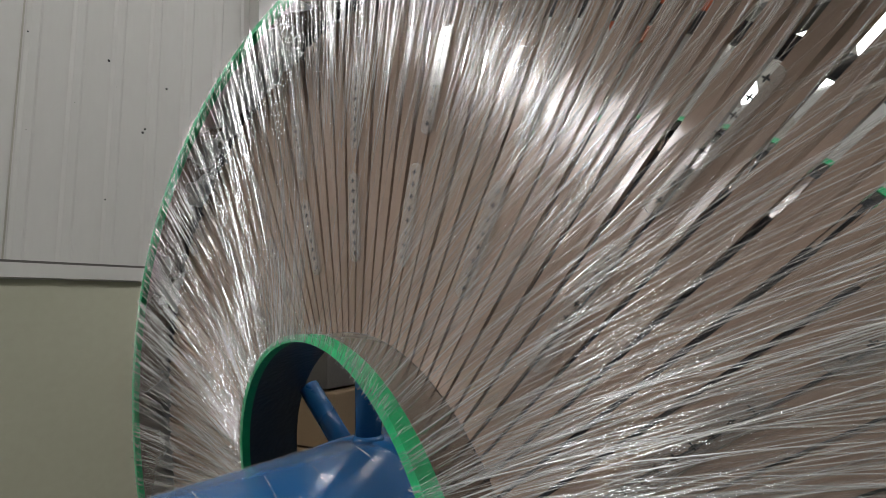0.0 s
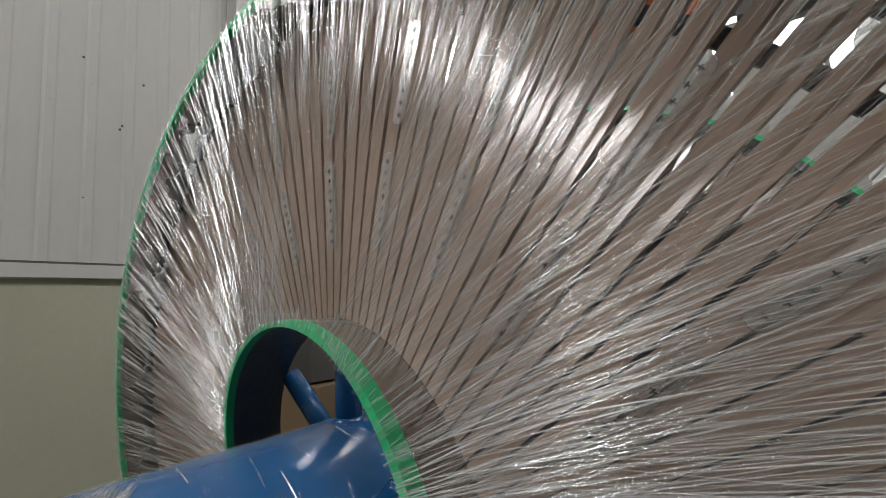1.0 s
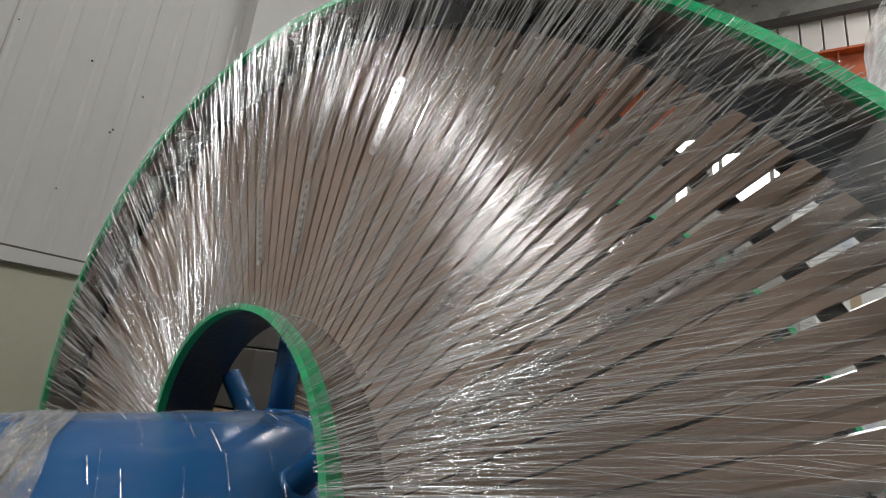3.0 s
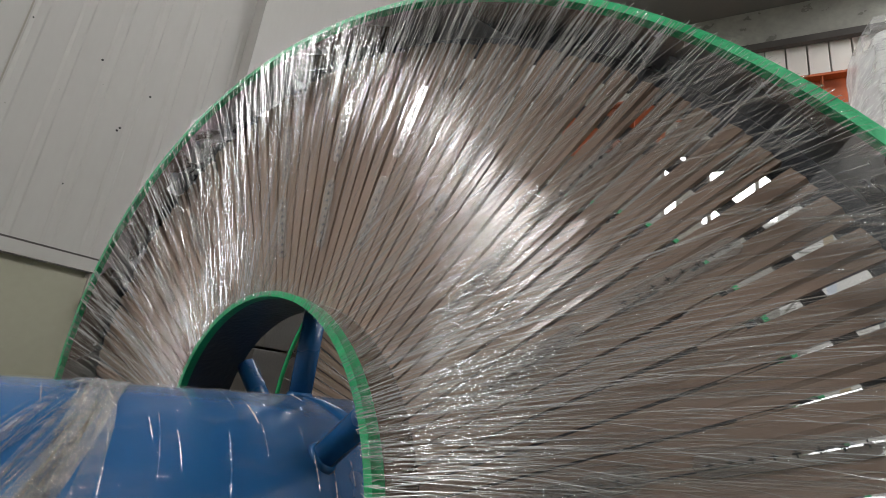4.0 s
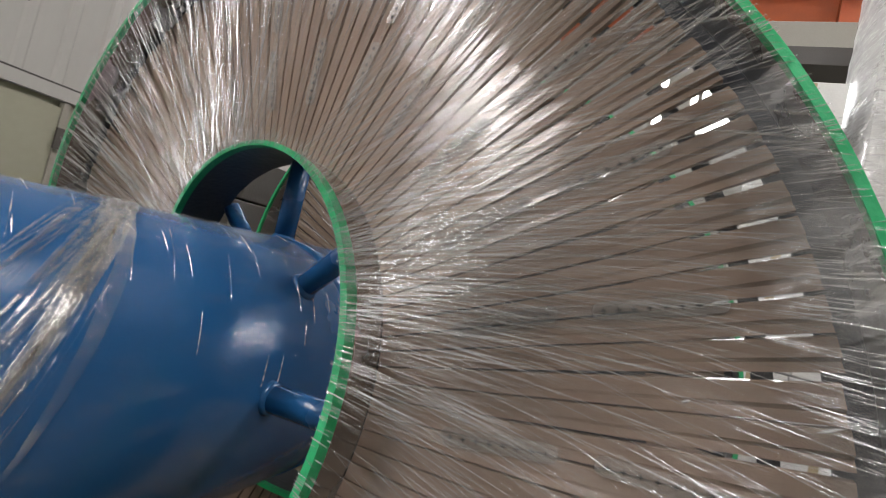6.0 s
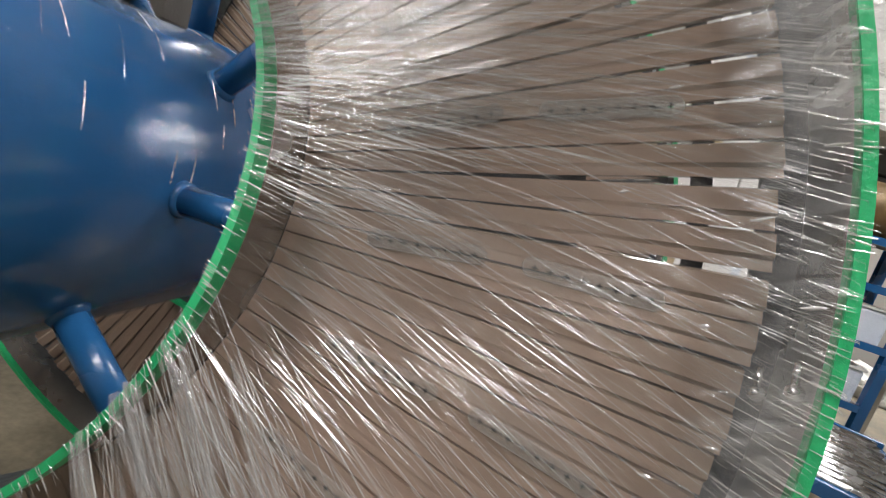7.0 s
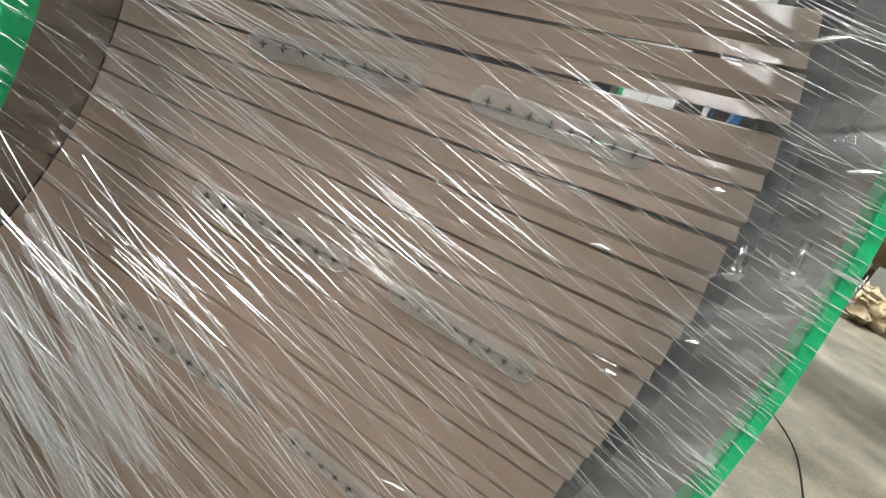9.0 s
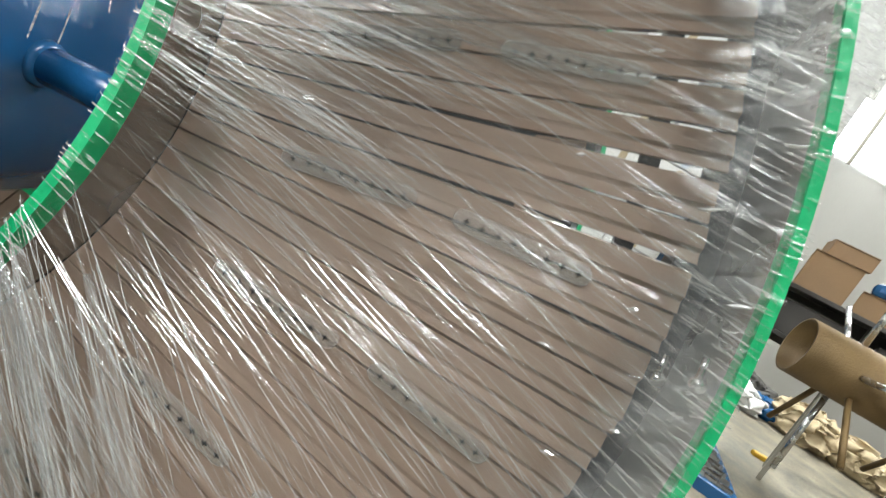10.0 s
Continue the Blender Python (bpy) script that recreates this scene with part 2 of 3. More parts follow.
# shallow ribs of the sheets, and the lap seams
y = -1.02
rib_me = None
while y < 4.0:
    if not (WINS[0][0] < y < WINS[0][1]):
        bm = bmesh.new()
        v = []
        for d, w in ((0.0, 0.03), (0.007, 0.016)):
            for z in (AX + 0.7, 3.48):
                v += [bm.verts.new((wall_x(y) + d, y + sgn * w, z)) for sgn in (-1, 1)]
        for f in ((0, 4, 6, 2), (4, 5, 7, 6), (5, 1, 3, 7), (0, 1, 5, 4), (2, 6, 7, 3)):
            bm.faces.new([v[k] for k in f])
        part("rib", bm, WHITE, west)
    y += 0.16
for y in (-0.44, 0.22, 0.88, 1.54, 2.2):
    part("lap_seam", slanted(bmesh.new(), y - 0.003, y + 0.003, AX + 0.7, 3.48, 0.001, 0.004), GREYBEAM, west, "thin dark lap seam")
rs = random.Random(8)
bm = bmesh.new()
bmesh.ops.create_uvsphere(bm, u_segments=6, v_segments=4, radius=0.006)
first = part("wall_screw", bm, BLACK, west, "small dark screw head")
first.location = (wall_x(0.58) + 0.002, 0.575, AX + 1.55)
for yy, zz in ((0.575, 1.41), (0.57, 1.16), (0.56, 1.0), (0.54, 1.67), (0.42, 1.42), (0.71, 1.38), (0.70, 1.36), (0.8, 1.62), (0.24, 1.68), (0.3, 1.9), (0.26, 1.25)):
    share("wall_screw", first.data, Matrix.Translation((wall_x(yy) + 0.002, yy, AX + zz)), west)
plain("trim_flashing", slanted(bmesh.new(), -9, 0.86, AX + 0.63, AX + 0.69, 0.001, 0.03), WHITE, "off-white folded flashing between sheets and painted wall", "trim")
# the shadow line above the flashing is a solid dark strip
plain("trim_shadow_strip", slanted(bmesh.new(), -9, 0.86, AX + 0.691, AX + 0.702, 0.001, 0.008), DARKWALL, "narrow dark strip above the flashing, painted as its shadow", "trim")
plain("trim_corner_column", slanted(bmesh.new(), 1.24, 1.62, 0, ROOF, 0.002, 0.1), WHITE, "off-white boxed column against the wall", "column")
door = tagged(part("door_1", slanted(bmesh.new(), -0.4, 0.77, 0.03, AX + 0.595, 0.004, 0.03), OLIVE), "olive painted sheet metal door in the lower wall", "door", kind="structure")
part("door_post", slanted(bmesh.new(), 0.772, 0.8, 0, AX + 0.62, 0.004, 0.04), GREYBEAM, door, "brownish grey door post")
part("hinge", slanted(bmesh.new(), 0.765, 0.795, AX + 0.4, AX + 0.5, 0.041, 0.055), DARKWALL, door, "rusty dark hinge")
for i, (y0, y1) in enumerate(WINS):
    w = tagged(part("window_%d" % (i + 1), slanted(bmesh.new(), y0, y1, 3.72, 4.25, -0.2, -0.19), BRIGHT), "bright daylight pane high in the sheet wall", "window", kind="structure")
    for k in range(4):
        yy = y0 + (y1 - y0) * (k / 3)
        part("mullion", slanted(bmesh.new(), yy - 0.03, yy + 0.03, 3.72, 4.25, -0.189, -0.12), GREYBEAM, w)

# the end wall: ribbed cladding over an orange girder, foil lagging on top
plain("wall_north", box(bmesh.new(), -3.2, NORTH, 0, 14, NORTH + 0.3, 5.3 + AX), WHITE, "off-white sheet metal end wall", "wall")
plain("wall_north_top", box(bmesh.new(), -3.2, NORTH + 0.02, 5.3 + AX, 14, NORTH + 0.3, ROOF), WHITE, "off-white cladding at the top of the end wall", "wall")
bm = bmesh.new()
box(bm, -3.0, NORTH - 0.1, 6.5 + AX, 13.6, NORTH + 0.02, 8.38)
plain("lagging", bm, LAGGING, "crumpled grey foil lagging along the top of the end wall", "insulation")
plain("girder_dark", box(bmesh.new(), -3.0, NORTH - 0.2, 6.4 + AX, 13.6, NORTH - 0.1, 6.52 + AX), DARKWALL, "dark steel rail along the end wall", "girder")
clad = tagged(new("cladding"), "off-white ribbed cladding high on the end wall", "cladding", kind="structure")
bm = bmesh.new()
box(bm, 0, 0, 0, 0.27, 0.05, 0.78, 0.008)
pan = part("panel", bm, CLAD, clad)
pan.location = (-1.4, NORTH - 0.06, 5.65 + AX)
for k in range(1, 20):
    share("panel", pan.data, Matrix.Translation((-1.4 + 0.29 * k, NORTH - 0.06, 5.65 + AX)), clad)
g = tagged(new("girder_orange"), "orange painted steel girder along the end wall", "girder", kind="structure")
part("web", box(bmesh.new(), -3.0, NORTH - 0.25, 4.75 + AX, 4.3, NORTH - 0.2, 5.62 + AX), ORANGE, g)
part("flange", box(bmesh.new(), -3.0, NORTH - 0.4, 5.6 + AX, 4.3, NORTH - 0.1, 5.64 + AX), ORANGE, g)
for k in range(5):
    part("stiffener", box(bmesh.new(), -1.6 + 1.35 * k, NORTH - 0.38, 4.78 + AX, -1.585 + 1.35 * k, NORTH - 0.25, 5.6 + AX), ORANGE, g)
gb = tagged(new("girder_grey"), "grey painted box girder, shade of its underside put into the colour", "girder", kind="structure")
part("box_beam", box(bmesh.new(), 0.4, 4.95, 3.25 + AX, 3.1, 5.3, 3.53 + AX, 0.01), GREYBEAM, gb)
# near-black lower flange: the girder's shaded underside is done in colour
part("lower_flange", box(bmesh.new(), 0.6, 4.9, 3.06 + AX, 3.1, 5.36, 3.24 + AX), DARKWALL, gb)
part("post", box(bmesh.new(), 2.8, 5.0, 0, 3.05, 5.25, 3.05 + AX), GREYBEAM, gb)
part("post", box(bmesh.new(), 0.5, 5.0, 0, 0.75, 5.25, 3.05 + AX), GREYBEAM, gb)
# a daylight window low in the end wall
w3 = tagged(part("window_3", box(bmesh.new(), 4.7, NORTH - 0.03, 2.85 + AX, 7.6, NORTH - 0.01, 3.75 + AX), PANE), "bright daylight window in the end wall", "window", kind="structure")
for k in range(5):
    part("window_frame", box(bmesh.new(), 4.68 + 0.72 * k, NORTH - 0.09, 2.8 + AX, 4.74 + 0.72 * k, NORTH - 0.031, 3.8 + AX), GREYBEAM, w3)
w4 = tagged(part("window_4", box(bmesh.new(), 0.2, NORTH - 0.03, 3.4 + AX, 3.6, NORTH - 0.01, 4.6 + AX), PANE), "bright daylight window in the end wall", "window", kind="structure")
for k in range(6):
    part("window_frame", box(bmesh.new(), 0.18 + 0.68 * k, NORTH - 0.09, 3.35 + AX, 0.24 + 0.68 * k, NORTH - 0.031, 4.65 + AX), GREYBEAM, w4)
w5 = tagged(part("window_5", box(bmesh.new(), 4.6, NORTH - 0.03, 5.5, 7.0, NORTH - 0.01, 6.8), BRIGHT), "bright daylight window high in the end wall", "window", kind="structure")
for k in range(4):
    part("window_frame", box(bmesh.new(), 4.58 + 0.8 * k, NORTH - 0.09, 5.45, 4.64 + 0.8 * k, NORTH - 0.031, 6.85), GREYBEAM, w5)
plain("wall_east", box(bmesh.new(), 13.7, -9, 0, 14, NORTH, ROOF), WHITE, "off-white sheet metal side wall", "wall")
plain("wall_south", box(bmesh.new(), -3.2, -9.3, 0, 14, -9, ROOF), GREYBEAM, "grey end wall of the workshop", "wall")
plain("ceiling", box(bmesh.new(), -3.2, -9.3, ROOF, 14, NORTH + 0.3, ROOF + 0.2), CEIL, "pale sheet metal roof seen from below", "ceiling")
# unseen glowing roof strips, added to light the hall from above
sk = tagged(part("skylight", box(bmesh.new(), 4.6, 5.6, ROOF - 0.04, 8.2, 7.2, ROOF - 0.01), PANE), "glowing strip added in the roof, out of view", "skylight", kind="structure")
sk2 = tagged(part("skylight", box(bmesh.new(), 2.4, -6.5, ROOF - 0.04, 3.8, 1.5, ROOF - 0.01), PANE), "glowing strip added in the roof, out of view", "skylight", kind="structure")
area("window_light_west", wall_x(-2.18) + 0.05, -2.18, 3.98, (0.6, 0.2, 1.3), 1.95, 0.5, 120)
# added fill lamps just under the roof strips
area("roof_fill_east", 3.1, -2.5, ROOF - 0.06, (3.1, -2.5, 0), 1.4, 8, 420)
area("roof_fill_north", 6.4, 6.4, ROOF - 0.06, (6.4, 6.4, 0), 3.6, 1.6, 460)

# ---------------------------------------------------------------- the screw
D0, D1 = -150.0, 560.0
screw = empty("screw_conveyor", "large helical screw with blue shaft, brown slats and green edges", "screw conveyor")
bm = bmesh.new()
rod(bm, (0, -2.6, AX), (0, 2.6, AX), 0.25, seg=128)
shaft = part("shaft", bm, BLUE, screw, "glossy blue painted steel tube", True)
bm = bmesh.new()
rod(bm, (0, 0.22, AX), (0, 0.3, AX), 0.2525, seg=96)
part("collar", bm, BLUE, shaft, "slightly raised blue collar", True)
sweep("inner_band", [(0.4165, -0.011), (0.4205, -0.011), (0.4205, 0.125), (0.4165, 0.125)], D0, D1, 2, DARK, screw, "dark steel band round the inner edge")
sweep("outer_band", [(0.992, 0), (0.998, 0), (0.998, 0.125), (0.992, 0.125)], D0, D1, 2, GREY, screw, "grey steel band round the outer edge")
sweep("inner_lining", [(0.4207, -0.009), (0.4227, -0.009), (0.4227, 0.118), (0.4207, 0.118)], D0, D1, 2, LINING, screw, "shiny bare steel lining behind the inner edge")
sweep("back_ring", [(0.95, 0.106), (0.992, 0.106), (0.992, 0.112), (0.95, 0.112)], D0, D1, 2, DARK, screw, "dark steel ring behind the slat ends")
sweep("inner_back_ring", [(0.4232, 0.11), (0.46, 0.11), (0.46, 0.116), (0.4232, 0.116)], D0, D1, 2, GREY, screw, "grey steel ring behind the slat ends")
sweep("inner_edge_tape", [(0.4144, 0.003), (0.4144, -0.014), (0.4248, -0.014), (0.4248, 0.011), (0.4232, 0.011), (0.4232, -0.0115), (0.416, -0.0115), (0.416, 0.003)], D0, D1, 2, GREEN, screw, "bright green edge tape")
sweep("outer_edge_tape", [(0.9895, 0.012), (0.9895, -0.003), (1.0, -0.003), (1.0, 0.03), (0.9985, 0.03), (0.9985, -0.0008), (0.991, -0.0008), (0.991, 0.012)], D0, D1, 2, GREEN, screw, "bright green edge tape")
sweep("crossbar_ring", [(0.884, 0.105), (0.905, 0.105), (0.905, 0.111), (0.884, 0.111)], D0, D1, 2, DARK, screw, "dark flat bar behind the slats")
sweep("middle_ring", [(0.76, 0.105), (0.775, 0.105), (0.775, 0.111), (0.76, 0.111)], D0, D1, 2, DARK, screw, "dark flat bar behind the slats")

STEP = 13.62 / 5
rng = random.Random(4)


def board_mesh(gap, joint=False):
    """A long folded slat, lapped over the next one at its lower side, at angle 0; gap: its width at the outer end, in slat steps."""
    rs = [0.4236, 0.53, 0.64, 0.75, 0.83, 0.9, 0.967 + rng.uniform(-0.007, 0.004)]
    prof = [(0.0, 0.007, 0), (0.03, 0.0, 0), (0.55, 0.0, -0.005), (0.68, 0.0, 0.001), (0.95, -0.0005, -0.003), (0.975, 0.007, 0)]
    lean, bow = rng.uniform(-0.15, 0.15), rng.uniform(-0.0012, 0.0012)
    n, vs, fs = len(prof), [], []
    for i, r in enumerate(rs):
        f = i / (len(rs) - 1)
        full = 0.895 if joint else 0.975
        w = STEP * (full + (gap - full) * min(1, max(0, (r - 0.73) / 0.14))) + rng.uniform(-0.04, 0.04)
        for q, o, fold in prof:
            a = radians(STEP * 0.5 + lean * f - q * w)
            vs.append((r * math.cos(a), RISE * a + 0.0875 + o + fold * f ** 3 + bow * math.sin(f * 3.1), r * math.sin(a)))
    last = len(rs) - 1
    fs = [(i * n + j, i * n + j + 1, i * n + j + n + 1, i * n + j + n) for i in range(last) for j in range(n - 1)]
    k = len(vs)
    vs += [(x, y + 0.007, z) for x, y, z in vs[last * n:last * n + n]]
    fs += [(last * n + j, last * n + j + 1, k + j + 1, k + j) for j in range(n - 1)]
    me = bpy.data.meshes.new("slat")
    me.from_pydata(vs, [], fs)
    me.materials.append(BROWN)
    return me


def stadium(L_, w, h, seg=8):
    bm = bmesh.new()
    pts = [((L_ / 2 - w / 2) * (1 if c > 0 else -1) * 1.0 + w / 2 * math.cos(a), w / 2 * math.sin(a))
           for c, a0 in ((1, -90), (-1, 90)) for a in (radians(a0 + 180 * q / seg) for q in range(seg + 1))]
    top = [bm.verts.new((x, -h, z)) for x, z in pts]
    mid = [bm.verts.new((x * 1.012, 0, z * 1.1)) for x, z in pts]
    bm.faces.new(top)
    for q in range(len(pts)):
        bm.faces.new((top[q], top[(q + 1) % len(pts)], mid[(q + 1) % len(pts)], mid[q]))
    return bm


def cross_mesh():
    bm = bmesh.new()
    box(bm, -0.0034, -0.0012, -0.0007, 0.0034, 0, 0.0007)
    box(bm, -0.0007, -0.0013, -0.0034, 0.0007, 0, 0.0034)
    me = bpy.data.meshes.new("screw_head")
    bm.to_mesh(me)
    bm.free()
    me.materials.append(BLACK)
    return me


wide_open = [board_mesh(g_, True) for g_ in (0.76, 0.82, 0.86, 0.8)]
part_open = [board_mesh(g_) for g_ in (0.84, 0.9, 0.87, 0.93)]
closed = [board_mesh(g_) for g_ in (0.985, 0.97, 0.99, 0.95, 0.98)]
jointed = [board_mesh(g_, True) for g_ in (0.87, 0.9, 0.85, 0.91)]
# dark bars added behind the joints draw the shadow lines between slats
bm = bmesh.new()
box(bm, 0.43, 0.1, -0.006, 0.965, 0.105, 0.006)
bar = part("joint_shade_bar", bm, DARK, screw, "dark bar added behind a slat joint as its shade")
bar.matrix_basis = screw_pose(8.0 + STEP * 24.5)
bm = bmesh.new()
box(bm, 0.43, 0.1, -0.006, 0.76, 0.105, 0.006)
short_bar = part("joint_shade_bar", bm, DARK, screw, "short dark bar added behind a slat joint as its shade")
short_bar.matrix_basis = screw_pose(8.0 + STEP * 23.5)
for k in range(-44, 200):
    odds = rng.random()
    if 9 <= k <= 24:
        kind_ = wide_open if odds < 0.75 else part_open
    elif -1 <= k < 9:
        kind_ = part_open if odds < 0.75 else closed
    elif k < -1:
        kind_ = closed if odds < 0.85 else part_open
    else:
        kind_ = jointed
    share("slat", rng.choice(kind_), screw_pose(8.0 + STEP * k), screw)
    if k != 24 and k != 23:
        share("joint_shade_bar", bar.data if k > 24 or k < -1 else short_bar.data, screw_pose(8.0 + STEP * (k + 0.5)), screw)
cross = cross_mesh()
strips = {}
for d in range(-7, 16):
    deg = 6.86 + 13.62 * d
    for r, L_, depth, lean in ((0.608, 0.146, 0.0835, -3.4), (0.797, 0.15, 0.0838, 2.8 if d < 4 else 0.6)):
        if L_ not in strips:
            ob = part("strip", stadium(L_, 0.021, 0.003), PLASTIC, screw, "clear plastic fixing strip")
            strips[L_] = ob.data
        else:
            ob = share("strip", strips[L_], Matrix(), screw)
        ob.matrix_basis = screw_pose(deg + rng.uniform(-0.15, 0.15)) @ pose(r, depth, 0, 0, lean, 0)
        if -75 < deg < 140:
            for q in range(8):
                share("screw_head", cross, pose((q - 3.5) * L_ * 0.117, -0.0032, 0), ob)

bm = bmesh.new()
rod(bm, (0.245, 0, 0), (0.418, 0, 0), 0.022, seg=20)
rod(bm, (0.246, 0, 0), (0.258, 0, 0), 0.029, 0.023, seg=20)
sp = part("spoke", bm, BLUE, screw, "blue painted tube spoke", True)
sp.matrix_basis = screw_pose(90) @ pose(0, 0.125, 0)
for d, o in ((45, 0.112), (3, 0.108), (-40, 0.125), (-85, 0.11), (135, 0.14), (180, 0.12), (225, 0.12), (270, 0.12), (315, 0.12), (360, 0.12), (405, 0.12), (450, 0.12), (495, 0.12)):
    share("spoke", sp.data, screw_pose(d) @ pose(0, o, 0), screw)

# two rounded nuts on stud ends inside the outer band
bm = bmesh.new()
rod(bm, (-0.009, 0, 0), (-0.011, 0.003, 0.026), 0.0034, seg=12)
bmesh.ops.create_uvsphere(bm, u_segments=16, v_segments=10, radius=0.0082, matrix=pose(-0.008, 0, 0))
nut = part("cap_nut", bm, CHROME, screw, "bright rounded nut on a stud", True)
nut.matrix_basis = screw_pose(4.2) @ pose(0.99, 0.03, 0)
share("cap_nut", nut.data, screw_pose(2.7) @ pose(0.985, 0.092, 0), screw)
# trestles that carry the shaft, outside the flight
for y in (-2.3, 2.35):
    st = empty("trestle", "dark blue steel trestle under the shaft end", "trestle", "trestles under the screw")
    for sx in (-1, 1):
        bm = bmesh.new()
        rod(bm, (sx * 0.5, y, 0), (sx * 0.12, y, AX - 0.24), 0.03)
        part("leg", bm, BLUE, st)
    part("saddle", box(bmesh.new(), -0.2, y - 0.06, AX - 0.3, 0.2, y + 0.06, AX - 0.235, 0.008), BLUE, st)

# ---------------------------------------------------------------- the film
def skin(r):
    """How far the film comes forward towards the inner edge."""
    return -0.013 * (1 - min(1, max(0, (r - 0.414) / 0.586)))


def film_sheet(name, d0, d1, skew, mat, seed, off, pleat, label, parent, nr=12, per=0.15, r0=0.417, rw=0.581):
    """Stretched film between the two edges, drawn into fine pleats."""
    g = np.random.RandomState(seed)
    n = int((d1 - d0) / per)
    knots = np.cumsum(g.choice([1, 1, 2, 3, 5], n))
    knots = knots[knots < n]
    h = np.interp(np.arange(n), knots, g.normal(0, 1, len(knots)) * (0.4 + 0.3 * np.gradient(knots))) * pleat
    vs, uv = [], []
    for i in range(n):
        d = d0 + (d1 - d0) * i / (n - 1)
        for j in range(nr):
            f = j / (nr - 1)
            r = r0 + rw * f
            env = min(1, 6 * f, 6 * (1 - f)) * (0.6 + 0.4 * math.sin(d * 0.31 + j * 0.7))
            vs.append(hel(r, d + skew * (f - 0.5), off + skin(r) + h[i] * env + 0.01 * math.sin(math.pi * f)))
            uv.append((d, r))
    fs = [(i * nr + j, i * nr + j + 1, (i + 1) * nr + j + 1, (i + 1) * nr + j) for i in range(n - 1) for j in range(nr - 1)]
    return mesh_ob(name, vs, fs, mat, parent, label, uv)


def strands(name, count, seed, d0, d1, skew, r0, r1, lens, widths, off, mat, parent, label, rmin=0.4175, rmax=0.995):
    """Many narrow raised folds of film, each a small ridge along its pull."""
    g = np.random.RandomState(seed)
    vs, uv, fs = [], [], []
    K = 6
    for _ in range(count):
        d, r = g.uniform(d0, d1), g.uniform(r0, r1)
        ln, w, h = g.uniform(*lens) * g.uniform(0.4, 1), g.uniform(*widths), 0.0
        h = w * g.uniform(0.3, 0.7)
        sk = radians(skew + g.normal(0, 3.0))
        ln = min(ln, 2 * max(0, r - rmin) + 0.03, 2 * max(0, rmax - r) + 0.03)
        lift, wob, base = g.uniform(-0.004, 0.003), g.normal(0, 0.02), len(vs)
        for q in range(K):
            f = q / (K - 1)
            al = (f - 0.5) * ln
            px_, tz = r + al * math.cos(sk), al * math.sin(sk)
            rr = min(rmax, max(rmin, math.hypot(px_, tz)))
            c = d + math.degrees(math.atan2(tz, px_)) + wob * math.sin(f * 6)
            ww = w * (0.05 + math.sin(math.pi * min(max(f, 0.02), 0.98)))
            ang = math.degrees(ww / rr)
            sag = 0.01 * math.sin(math.pi * (rr - 0.421) / 0.577)
            for e, k in ((-0.5, 0.0), (-0.22, 0.8), (0.0, 1.0), (0.22, 0.8), (0.5, 0.0)):
                vs.append(hel(rr, c + e * ang, off + skin(rr) + lift + sag - h * k))
                uv.append((d + e, rr))
        fs += [(base + q * 5 + j, base + q * 5 + j + 1, base + q * 5 + j + 6, base + q * 5 + j + 5) for q in range(K - 1) for j in range(4)]
    return tagged(mesh_ob(name, vs, fs, mat, parent, label, uv, True), kind="stuff")


wrap = empty("stretch_film", "clear shiny pleated stretch film wound over the screw", "plastic film")
film_sheet("film_sheet", D0 + 4, 550, 3, FILM, 1, 0.0, 0.0008, "clear film in fine radial pleats", wrap)
film_sheet("second_film_layer", D0 + 4, 48, -16, THINFILM, 2, -0.006, 0.0006, "clear film pulled slantwise across the slats", wrap)
film_sheet("milky_film_layer", -4, 36, -10, MILKY, 33, -0.004, 0.0005, "slightly milky film over the slats", wrap, 10, 0.3, 0.5, 0.47)
film_sheet("rim_film_layer", -60, 34, 2, RIMFILM, 31, -0.002, 0.0012, "cloudy film over the outer band", wrap, 8, 0.25, 0.88, 0.118)
strands("radial_fold", 430, 3, 90, 215, 2, 0.45, 0.98, (0.15, 0.6), (0.0008, 0.003), -0.003, STRAND, wrap, "narrow shiny folds of film")
strands("crisp_radial_fold", 480, 43, 92, 215, 2, 0.44, 0.985, (0.06, 0.4), (0.0007, 0.0022), -0.005, BOLD, wrap, "white folds of film")
strands("hair_fold", 600, 47, 60, 215, 3, 0.44, 0.985, (0.05, 0.3), (0.0003, 0.0008), -0.006, CRISP, wrap, "hair-thin white folds of film")
strands("upper_fold", 360, 53, 50, 94, 2, 0.74, 0.985, (0.08, 0.36), (0.0006, 0.0028), -0.005, BOLD, wrap, "white folds of film over the upper slats")
strands("edge_radial_fold", 380, 44, 92, 215, 4, 0.8, 0.99, (0.1, 0.36), (0.0009, 0.0034), -0.006, BOLD, wrap, "white folds of film at the outer edge")
strands("upper_rim_fold", 460, 48, 36, 104, 3, 0.86, 0.988, (0.06, 0.24), (0.0006, 0.0026), -0.006, BOLD, wrap, "white folds of film over the upper rim")
strands("lower_radial_fold", 320, 45, 148, 215, 6, 0.46, 0.98, (0.25, 0.7), (0.0009, 0.0034), -0.007, BOLD, wrap, "long white folds of film")
strands("rear_fold", 700, 23, 380, 540, 2, 0.45, 0.98, (0.1, 0.5), (0.0008, 0.0022), -0.003, CRISP, wrap, "narrow shiny folds of film on the second turn")
strands("middle_fold", 430, 4, 18, 66, -12, 0.52, 0.85, (0.15, 0.5), (0.0007, 0.0026), -0.004, STRAND, wrap, "narrow shiny folds of film")
